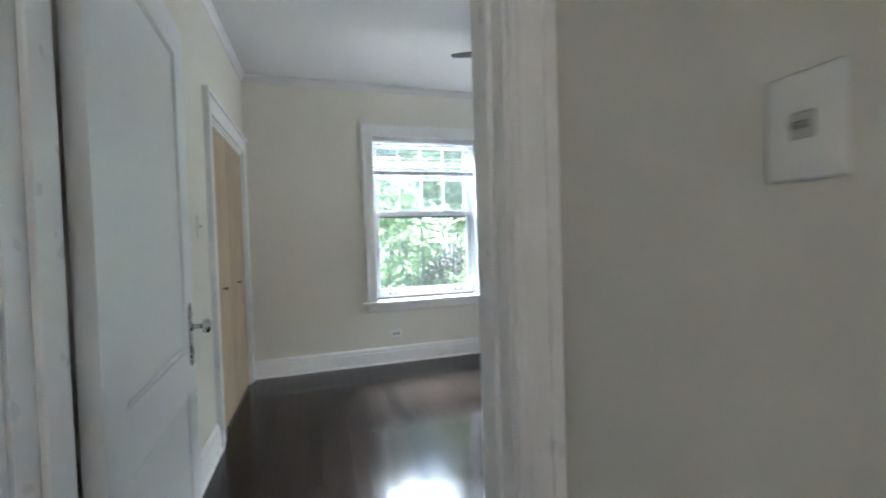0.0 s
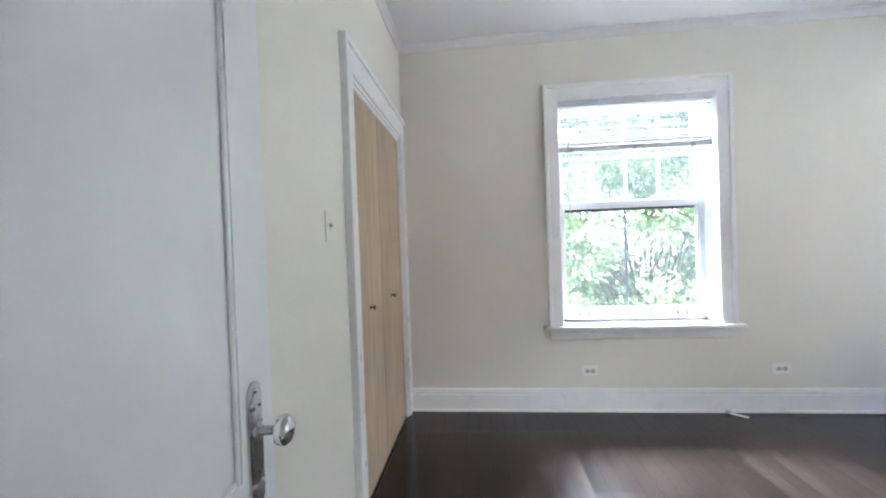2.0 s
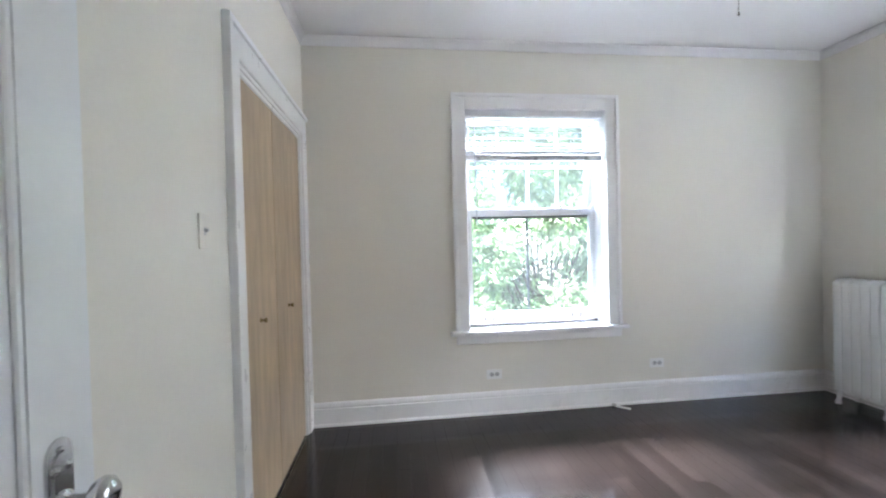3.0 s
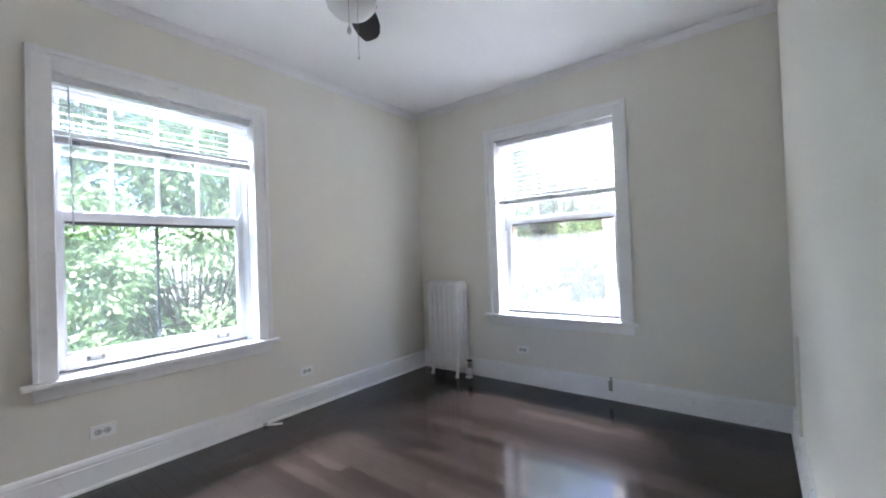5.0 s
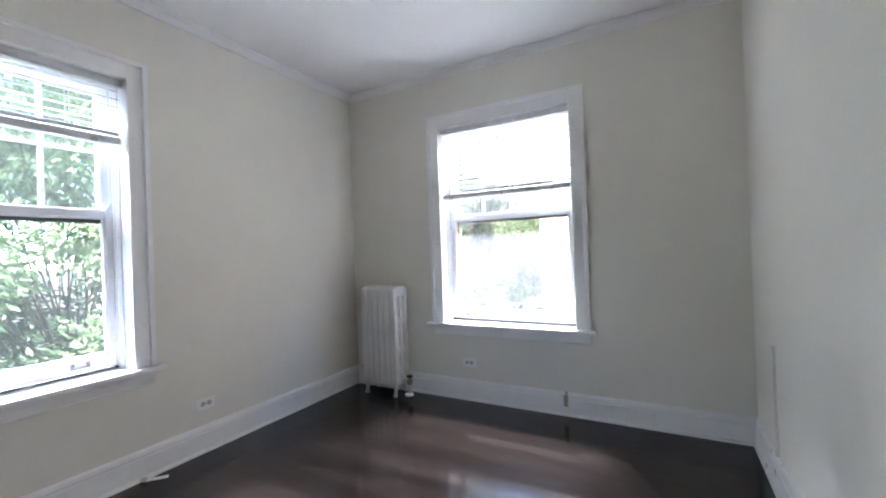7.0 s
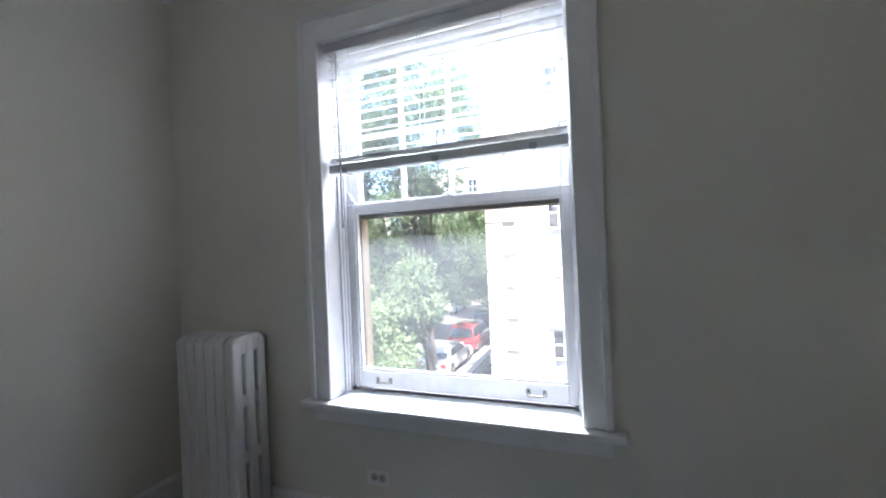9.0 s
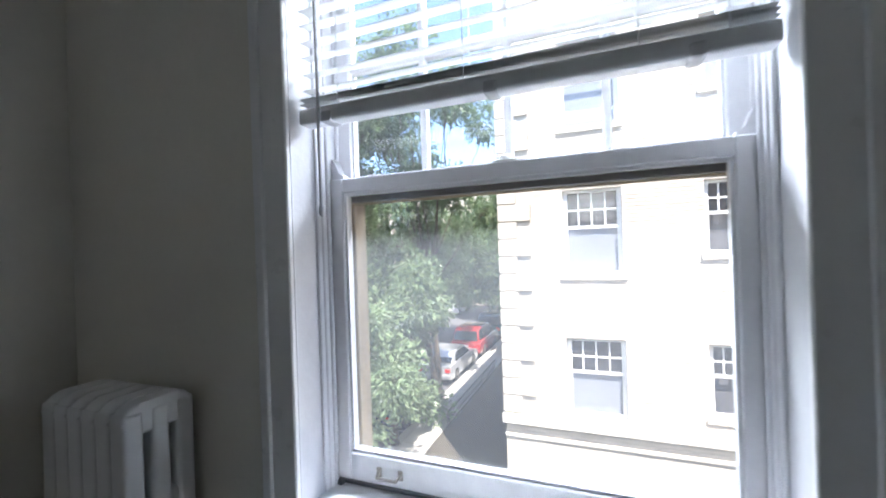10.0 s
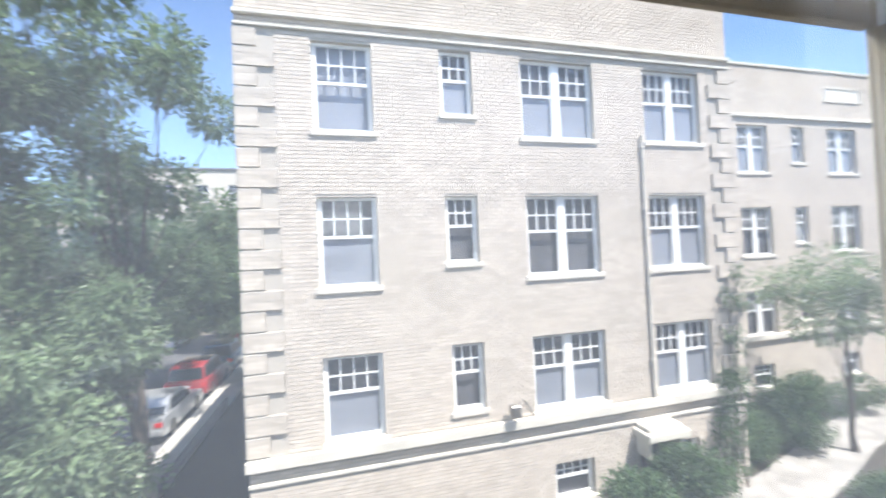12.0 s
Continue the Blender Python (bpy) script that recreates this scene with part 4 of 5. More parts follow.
def facade_window(parent, m, w, shade):
    """One opening of the facade: frame, sashes with bars, pane, sill, flat dark backing painted as unlit room, or blind
    behind.
    """
    u0, u1, z0, z1, cols, n = w
    b = bmesh.new()
    v0, v1 = 0.105, 0.150
    box(b, u0, u0 + 0.055, v0, v1, z0 + 0.05, z1)
    box(b, u1 - 0.055, u1, v0, v1, z0 + 0.05, z1)
    box(b, u0 + 0.055, u1 - 0.055, v0, v1, z1 - 0.06, z1)
    box(b, u0 + 0.055, u1 - 0.055, v0, v1, z0 + 0.05, z0 + 0.115)
    if n == 2:
        c = (u0 + u1) / 2
        box(b, c - 0.085, c + 0.085, v0 - 0.012, v1, z0 + 0.05, z1)
    win = part("window", b, FRAMEW, parent)
    win.matrix_basis = m
    half = [(u0 + 0.055, u1 - 0.055)] if n == 1 else [(u0 + 0.055, (u0 + u1) / 2 - 0.085), ((u0 + u1) / 2 + 0.085, u1 - 0.055)]
    zm = z0 + 0.115 + (z1 - z0 - 0.175) * 0.56
    for a, c in half:
        b = bmesh.new()
        box(b, a, c, v0 + 0.008, v0 + 0.040, zm - 0.03, zm + 0.03)
        for x in (a, c - 0.035):
            box(b, x, x + 0.035, v0 + 0.010, v0 + 0.042, z0 + 0.115, z1 - 0.06)
        for i in range(1, cols):
            x = a + (c - a) * i / cols
            box(b, x - 0.014, x + 0.014, v0 + 0.012, v0 + 0.034, zm + 0.03, z1 - 0.06)
        zq = (zm + z1 - 0.06) / 2
        box(b, a, c, v0 + 0.013, v0 + 0.033, zq - 0.014, zq + 0.014)
        part("sash", b, FRAMEW, win)
        b = bmesh.new()
        box(b, a, c, v0 + 0.026, v0 + 0.030, z0 + 0.115, z1 - 0.06)
        part("pane", b, FACGLASS, win)
    # flat sheet close behind the pane; its dark colour paints the unlit room
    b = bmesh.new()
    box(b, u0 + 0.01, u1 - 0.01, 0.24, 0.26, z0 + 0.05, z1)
    part("room_behind", b, SHADE if shade == 2 else DARKBACK, win)
    if shade == 1:
        b = bmesh.new()
        box(b, u0 + 0.05, u1 - 0.05, 0.17, 0.175, z0 + 0.10, zm)
        part("roller_blind", b, SHADE, win, "grey half-lowered blind")
    b = bmesh.new()
    box(b, u0 - 0.07, u1 + 0.07, -0.055, 0.16, z0 - 0.055, z0 + 0.05, 0.008)
    part("sill", b, STONE, win, "pale stone sill")


def brick_building():
    g = thing("apartment_building", Matrix(), "pale yellow brick apartment building with stone ledges and white windows", "building")
    u0, u1, top = -FY0, -FY1, 8.3
    b = bmesh.new()
    holes = [w[:4] for w in MAIN_WINDOWS]
    wall_panel(b, FACADE, u0, u1, GZ - 0.15, top, 0.0, 0.30, holes)
    part("wall", b, MORTAR, g, "front brick wall")
    b = bmesh.new()
    box(b, FX + 0.30, 34.0, FY1, FY0 - 0.001, GZ - 0.15, top - 1.0)
    part("wall", b, FARBRICK, g, "brick side walls and flat roof")
    b = bmesh.new()
    wall_panel(b, WING, -FY1, 30.0, GZ - 0.15, 7.85, 0.0, 0.30, [w[:4] for w in WING_WINDOWS])
    part("wall", b, MORTAR, g, "brick wall of the set-back wing")
    b = bmesh.new()
    box(b, 15.3, 34.0, -30.0, FY1, GZ - 0.15, 7.5)
    part("wall", b, FARBRICK, g, "rear of the wing")
    for name, m, a, c, z, hgt, out, lab in (
            ("ledge", FACADE, u0 - 0.06, u1 + 0.06, -2.60, 0.20, 0.13, "projecting limestone ledge"),
            ("ledge", FACADE, u0 - 0.02, u1 + 0.02, -2.92, 0.075, 0.05, "thin limestone band"),
            ("ledge", FACADE, u0 - 0.03, u1 + 0.03, 5.72, 0.055, 0.07, "thin brick band"),
            ("ledge", FACADE, u0 - 0.03, u1 + 0.03, 5.93, 0.085, 0.10, "limestone band below the parapet"),
            ("coping", FACADE, u0 - 0.05, u1 + 0.05, top, 0.10, 0.06, "stone coping"),
            ("ledge", WING, -FY1, 30.0, -2.42, 0.20, 0.12, "projecting limestone ledge"),
            ("ledge", WING, -FY1, 30.0, 5.90, 0.10, 0.10, "limestone band"),
            ("coping", WING, -FY1, 30.0, 7.85, 0.10, 0.06, "stone coping")):
        b = bmesh.new()
        box(b, a, c, -out, 0.34 if name == "coping" else 0.002, z, z + hgt, 0.012)
        ob = part(name, b, STONE, g, lab)
        ob.matrix_basis = m
    rnd = random.Random(11)
    for i, w in enumerate(MAIN_WINDOWS):
        facade_window(g, FACADE, w, 2 if i in (0,) else (1 if (i < 4 or rnd.random() < 0.55) and i < 12 else 0))
    for i, w in enumerate(WING_WINDOWS):
        facade_window(g, WING, w, 1 if rnd.random() < 0.4 else 0)
    b = bmesh.new()
    rod(b, (4.50, -0.06, -2.40), (4.50, -0.06, 3.90), 0.035, seg=10)
    for z in (-1.5, 0.3, 2.1, 3.6):
        box(b, 4.44, 4.56, -0.10, 0.0, z, z + 0.04)
    ob = part("drain_pipe", b, STONE, g, "painted drain pipe")
    ob.matrix_basis = FACADE
    b = bmesh.new()
    box(b, 3.85, 5.00, -0.55, 0.0, -3.20, -3.02, 0.02)
    box(b, 3.95, 4.90, -0.45, 0.0, -3.02, -2.92, 0.02)
    for u in (3.93, 4.80):
        box(b, u, u + 0.12, -0.42, 0.0, -3.62, -3.20, 0.02)
    ob = part("stone_hood", b, STONE, g, "stone hood over the basement door")
    ob.matrix_basis = FACADE
    b = bmesh.new()   # framed blank panel in the wing's parapet
    for a, c, z0, z1 in ((16.3, 18.35, 6.68, 6.74), (16.3, 18.35, 7.22, 7.28), (16.3, 16.37, 6.74, 7.22), (18.28, 18.35, 6.74, 7.22)):
        box(b, a, c, -0.05, 0.0, z0, z1, 0.008)
    box(b, 16.37, 18.28, -0.02, 0.0, 6.74, 7.22)
    ob = part("parapet_panel", b, STONE, g, "framed blank stone panel")
    ob.matrix_basis = WING
    b = bmesh.new()
    box(b, 4.05, 4.80, -0.004, 0.04, GZ, -3.20)
    ob = part("basement_door", b, IRON, g, "dark basement door")
    ob.matrix_basis = FACADE
    # wall flood lamp
    b = bmesh.new()
    box(b, 0.70, 0.92, -0.30, -0.12, -2.28, -2.02, 0.02)
    ob = part("flood_lamp", b, STEEL, g, "grey flood lamp on the wall")
    ob.matrix_basis = FACADE
    b = bmesh.new()
    rod(b, (0.92, -0.14, -2.10), (1.10, -0.02, -1.98), 0.015)
    rod(b, (1.10, -0.02, -1.98), (1.30, -0.02, -2.30), 0.012)
    c = part("lamp_arm", b, STEEL, g)
    c.matrix_basis = FACADE
    # quoins: blocks of brick at the corners, long and short in turn, each a little proud
    qrnd = random.Random(5)
    for side in (0, 1):
        z, k = -2.36, 0
        while z < 5.70:
            wide = 0.68 if k % 2 else 0.37
            a, c = (u0, u0 + wide) if side == 0 else (u1 - wide, u1)
            b = bmesh.new()
            box(b, a - (0.045 if side == 0 else 0), c + (0.045 if side else 0), -0.048, 0.0, z, z + 0.355, 0.008)
            q = part("quoin", b, MORTAR, g)
            q.matrix_basis = FACADE
            rows = [(p, length, zz) for p, length, zz in brick_rows(a, c, z + 0.004, z + 0.36, [])]
            qb = new("quoin_bricks", brick_mesh("quoin_bricks", rows, Matrix(), 0.0505, QUOIN))
            qb.parent = q
            tagged(qb, kind="stuff")
            z += 0.385
            k += 1
    return g, u0, u1, top, holes


BUILDING, U0, U1, BTOP, MAIN_HOLES = brick_building()


# ---- ground, street and pavements ----
bm = bmesh.new()
box(bm, -900, 900, -900, 900, GZ - 0.6, GZ - 0.16)
setting("ground", bm, SOIL, "dry grass ground reaching the horizon")
bm = bmesh.new()
box(bm, -60, 160, 8.9, 17.2, GZ - 0.16, GZ - 0.115)
setting("road", bm, ASPHALT, "grey asphalt street with parked cars")
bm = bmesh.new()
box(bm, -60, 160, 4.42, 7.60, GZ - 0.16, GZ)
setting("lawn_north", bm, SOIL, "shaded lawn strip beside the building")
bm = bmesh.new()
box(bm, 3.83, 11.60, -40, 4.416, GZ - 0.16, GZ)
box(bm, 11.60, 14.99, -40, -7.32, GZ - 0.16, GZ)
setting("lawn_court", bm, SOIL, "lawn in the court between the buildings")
bm = bmesh.new()
box(bm, -60, 160, 7.605, 8.62, GZ - 0.16, GZ - 0.01)
PAVE = setting("pavement", bm, CONCRETE, "pale concrete pavement of square slabs")
bm = bmesh.new()
box(bm, 0.005, 1.495, 7.607, 8.618, GZ - 0.01, GZ + 0.014, 0.006)
SLAB = finish("slab", bm, CONCRETE)
for i in range(60):
    shared("slab", SLAB, PAVE, pose(-20 + 1.5 * i, 0, 0))
bm = bmesh.new()
box(bm, -60, 160, 8.625, 8.895, GZ - 0.16, GZ + 0.016, 0.015)
setting("kerb", bm, CONCRETE, "pale concrete kerb along the street")
bm = bmesh.new()
box(bm, -60, 160, 17.2, 20.5, GZ - 0.16, GZ + 0.01)
setting("pavement_far", bm, CONCRETE, "pale concrete pavement across the street")
bm = bmesh.new()
PATHLINE = [(10.7, -5.2), (11.0, -7.4), (11.7, -9.8), (12.6, -12.4), (13.2, -15.2), (13.4, -19.0), (13.5, -30.0)]
rings = []
for x, y in PATHLINE:
    rings.append([bm.verts.new((x + dx, y, z)) for dx, z in ((-0.75, GZ - 0.1), (-0.75, GZ + 0.014), (0.75, GZ + 0.014), (0.75, GZ - 0.1))])
for a, c in zip(rings, rings[1:]):
    for k in range(4):
        bm.faces.new((a[k], a[(k + 1) % 4], c[(k + 1) % 4], c[k]))
bm.faces.new(rings[0]), bm.faces.new(list(reversed(rings[-1])))
setting("pavement_court", bm, FLAG, "grey flagged garden path in the court, dappled leaf shade in its colour")


def low_fence():
    f = thing("low_fence", pose(16.0, 7.55, GZ), "low black iron garden fence beside the pavement", "fence")
    b = bmesh.new()
    for z in (0.22, 0.50):
        box(b, 0, 7.0, -0.012, 0.012, z, z + 0.025)
    part("rail", b, IRON, f)
    b = bmesh.new()
    box(b, -0.012, 0.012, -0.012, 0.012, 0, 0.56)
    post = finish("post", b, IRON)
    for i in range(36):
        shared("post", post, f, pose(0.2 * i, 0, 0))


low_fence()


# ---- trees and shrubs ----
def leaf_mesh(name, blobs, count, size, mat, rnd, droop=0.08):
    """Many small pointed leaves in twig-like sprays scattered through and mostly near the skin of the crown's lobes."""
    total = sum(b[3] ** 2 for b in blobs)
    vs, fs = [], []
    for cx, cy, cz, r in blobs:
        n = int(count * r * r / total / 5)
        for _ in range(n):
            d = Vector((rnd.gauss(0, 1), rnd.gauss(0, 1), rnd.gauss(0, 1))).normalized()
            rr = r * (1 - 0.55 * rnd.random() ** 1.6)
            tip = Vector((cx, cy, cz)) + d * rr
            tip.z = cz + (tip.z - cz) * 0.85
            way = (d + Vector((rnd.uniform(-0.6, 0.6), rnd.uniform(-0.6, 0.6), rnd.uniform(-0.6, 0.2) - droop))).normalized()
            for k in range(5):
                base = tip + way * (size * 0.55 * k) + Vector((rnd.uniform(-1, 1), rnd.uniform(-1, 1), rnd.uniform(-1, 1))) * size * 0.35
                dr = (way + Vector((rnd.uniform(-1, 1), rnd.uniform(-1, 1), rnd.uniform(-0.9, 0.4)))).normalized()
                side = dr.cross(Vector((rnd.uniform(-1, 1), rnd.uniform(-1, 1), rnd.uniform(0.2, 1.4)))).normalized()
                s = size * rnd.uniform(0.7, 1.35)
                i = len(vs)
                up = dr.cross(side) * (s * 0.10)
                vs += [base, base + dr * s * 0.5 + side * s * 0.21 + up, base + dr * s, base + dr * s * 0.5 - side * s * 0.21 + up]
                fs += [(i, i + 1, i + 2), (i, i + 2, i + 3)]
    me = bpy.data.meshes.new(name)
    me.from_pydata([tuple(v) for v in vs], [], fs)
    me.materials.append(mat)
    return me


def limb(bm, pts, radii, seg=8):
    rings = []
    for i, (p, r) in enumerate(zip(pts, radii)):
        d = (pts[min(i + 1, len(pts) - 1)] - pts[max(i - 1, 0)]).normalized()
        x = d.orthogonal().normalized()
        y = d.cross(x)
        rings.append([bm.verts.new(p + (x * math.cos(2 * math.pi * k / seg) + y * math.sin(2 * math.pi * k / seg)) * r) for k in range(seg)])
    for a, b in zip(rings, rings[1:]):
        off = min(range(seg), key=lambda o: sum((a[k].co - b[(k + o) % seg].co).length for k in range(seg)))
        for k in range(seg):
            bm.faces.new((a[k], a[(k + 1) % seg], b[(k + 1 + off) % seg], b[(k + off) % seg]))
    bm.faces.new(rings[-1])
    bm.faces.new(list(reversed(rings[0])))


def tree(place, height, blobs, count, size, mat, seed, label, stems=1, r0=0.16, group="street trees"):
    """A tapered trunk that forks into bent limbs, one to each lobe of the crown, and many small leaves."""
    rnd = random.Random(seed)
    t = thing("tree", pose(*place), label, "tree", group)
    bm = bmesh.new()
    forks = []
    for k in range(stems):
        lean = Vector((rnd.uniform(-0.5, 0.5), rnd.uniform(-0.5, 0.5), 0)) * (0.4 if stems == 1 else 1.6)
        pts, rad = [], []
        for i in range(7):
            f = i / 6
            pts.append(Vector((lean.x * f + rnd.uniform(-0.05, 0.05), lean.y * f + rnd.uniform(-0.05, 0.05), height * 0.55 * f)))
            rad.append(r0 * (1.25 - 0.72 * f) if i else r0 * 1.5)
        limb(bm, pts, rad, 10)
        forks.append(pts)
    part("trunk", bm, BARK, t, "", True)
    bm = bmesh.new()
    for i, (cx, cy, cz, r) in enumerate(blobs):
        trunk = forks[i % stems]
        s = trunk[min(6, 3 + rnd.randrange(4))]
        e = Vector((cx, cy, cz))
        pts, rad = [], []
        for j in range(6):
            f = j / 5
            p = s.lerp(e, f)
            p.z += 0.35 * math.sin(f * math.pi) * rnd.uniform(0.3, 1)
            pts.append(p + Vector((rnd.uniform(-0.1, 0.1), rnd.uniform(-0.1, 0.1), 0)) * (j > 0))
            rad.append(r0 * 0.30 * (1 - 0.86 * f))
        limb(bm, pts, rad, 6)
        for _ in range(4):
            q = e + Vector((rnd.uniform(-1, 1), rnd.uniform(-1, 1), rnd.uniform(-0.6, 0.9))).normalized() * r * 0.8
            mid = e.lerp(q, 0.5) + Vector((0, 0, 0.1))
            limb(bm, [pts[3].lerp(e, 0.6), mid, q], [r0 * 0.085, r0 * 0.06, r0 * 0.02], 5)
    part("limbs", bm, BARK, t, "", True)
    crown = new("crown", leaf_mesh("crown", blobs, count, size, mat, rnd))
    crown.parent = t
    return t


def lobes(seed, n, centre, spread, r0, r1):
    rnd = random.Random(seed)
    return [(centre[0] + rnd.uniform(-1, 1) * spread[0], centre[1] + rnd.uniform(-1, 1) * spread[1], centre[2] + rnd.uniform(-1, 1) * spread[2], rnd.uniform(r0, r1)) for _ in range(n)]


tree((18.2, 8.75, GZ), 9.0, lobes(1, 50, (0, 1.0, 8.7), (3.2, 3.0, 5.2), 0.40, 0.80), 38000, 0.19, LEAF, 1, "tall leafy street tree with several stems by the kerb", 3, 0.13)
tree((14.3, 8.76, GZ), 5.2, lobes(2, 30, (0.0, 0.4, 2.9), (2.0, 1.4, 2.5), 0.32, 0.66), 26000, 0.19, LEAF2, 2, "sunlit pale green street tree beside the pavement", 1, 0.10)
tree((14.5, 12.0, GZ), 11.5, lobes(3, 25, (0, 0.4, 8.9), (3.4, 2.4, 4.0), 0.50, 1.05), 30000, 0.21, LEAF, 3, "tall street tree with open crown against the sky", 1, 0.18)
tree((3.6, 10.6, GZ), 9.0, lobes(4, 60, (-0.1, 0, 7.0), (3.4, 1.8, 4.4), 0.55, 1.0), 90000, 0.15, LEAF2, 4, "leafy street tree in front of the north window", 1, 0.055)
tree((-2.2, 12.0, GZ), 9.0, lobes(5, 14, (0, 0, 8.2), (2.6, 1.8, 3.4), 0.8, 1.3), 24000, 0.16, LEAF, 5, "leafy street tree beside the street", 1, 0.17)
tree((8.6, 13.5, GZ), 9.5, lobes(6, 24, (0, 0, 7.6), (2.8, 2.0, 4.2), 0.8, 1.3), 36000, 0.16, LEAF2, 6, "leafy street tree beside the street", 1, 0.08)
tree((29.0, 7.9, GZ), 9.0, lobes(7, 22, (0, 2.2, 6.2), (3.2, 3.0, 2.6), 0.9, 1.6), 46000, 0.22, LEAF, 7, "rounded dark green street tree further along", 1, 0.18)
tree((40.0, 9.0, GZ), 9.0, lobes(8, 12, (0, 1.5, 6.6), (4.0, 2.4, 2.2), 1.2, 1.9), 30000, 0.24, LEAF, 8, "distant leafy green street tree", 1, 0.18)
tree((24.0, 19.0, GZ), 10.0, lobes(9, 12, (0, 0, 7.0), (4.0, 2.0, 2.6), 1.2, 2.0), 30000, 0.24, LEAF, 9, "street tree across the road", 1, 0.18)
tree((11.9, -11.6, GZ), 5.8, lobes(10, 8, (0, 0, 4.6), (1.1, 1.3, 1.0), 0.5, 0.9), 9000, 0.11, LEAF2, 10, "small pale tree in the court", 1, 0.07, "court trees")


def shrub(place, blobs, count, seed, label):
    rnd = random.Random(seed)
    s = thing("shrub", pose(*place), label, "shrub", "shrubs")
    bm = bmesh.new()
    for cx, cy, cz, r in blobs:
        limb(bm, [Vector((cx * 0.3, cy * 0.3, 0)), Vector((cx * 0.7, cy * 0.7, cz * 0.5)), Vector((cx, cy, cz))], [0.03, 0.02, 0.008], 6)
    part("stems", bm, BARK, s)
    c = new("crown", leaf_mesh("crown", blobs, count, 0.09, SHRUB, rnd, 0.0))
    c.parent = s


shrub((10.75, -3.35, GZ), lobes(21, 8, (0, -0.2, 0.85), (0.5, 1.0, 0.45), 0.4, 0.62), 22000, 21, "rounded green shrub against the brick wall")
shrub((12.9, -9.3, GZ), lobes(22, 10, (0, 0, 0.55), (0.8, 1.5, 0.3), 0.45, 0.7), 22000, 22, "low spreading green shrub by the path")
shrub((14.4, -13.9, GZ), lobes(23, 9, (0, 0, 0.6), (0.7, 1.6, 0.3), 0.45, 0.7), 16000, 23, "low spreading green shrub by the path")
shrub((9.4, -9.2, GZ), lobes(24, 6, (0, 0, 0.45), (0.4, 0.8, 0.2), 0.4, 0.55), 12000, 24, "low green shrub beside the path")


def ivy():
    """A climbing vine on the corner of the brick wall, broad at the foot and thin at the top."""
    rnd = random.Random(31)
    v = thing("ivy_vine", pose(FX - 0.08, -7.10, GZ), "sparse brown green ivy climbing the brick corner", "vine")
    bm = bmesh.new()
    blobs = []
    for k in range(5):
        y, top = 0.05 + 0.22 * k, 5.4 - 0.85 * k
        pts = [Vector((rnd.uniform(-0.02, 0.0), y + rnd.uniform(-0.09, 0.09) - 0.05 * k * i / 6, top * i / 6)) for i in range(7)]
        limb(bm, pts, [0.022 * (1.1 - i / 7) for i in range(7)], 6)
        for p in pts[1:]:
            for _ in range(2):
                blobs.append((-0.04, p.y + rnd.uniform(-0.12, 0.12), p.z + rnd.uniform(-0.35, 0.35), rnd.uniform(0.07, 0.16)))
    part("stems", bm, BARK, v)
    c = new("leaves", leaf_mesh("leaves", blobs, 5200, 0.075, SHRUB, rnd, 0.05))
    c.parent = v


ivy()


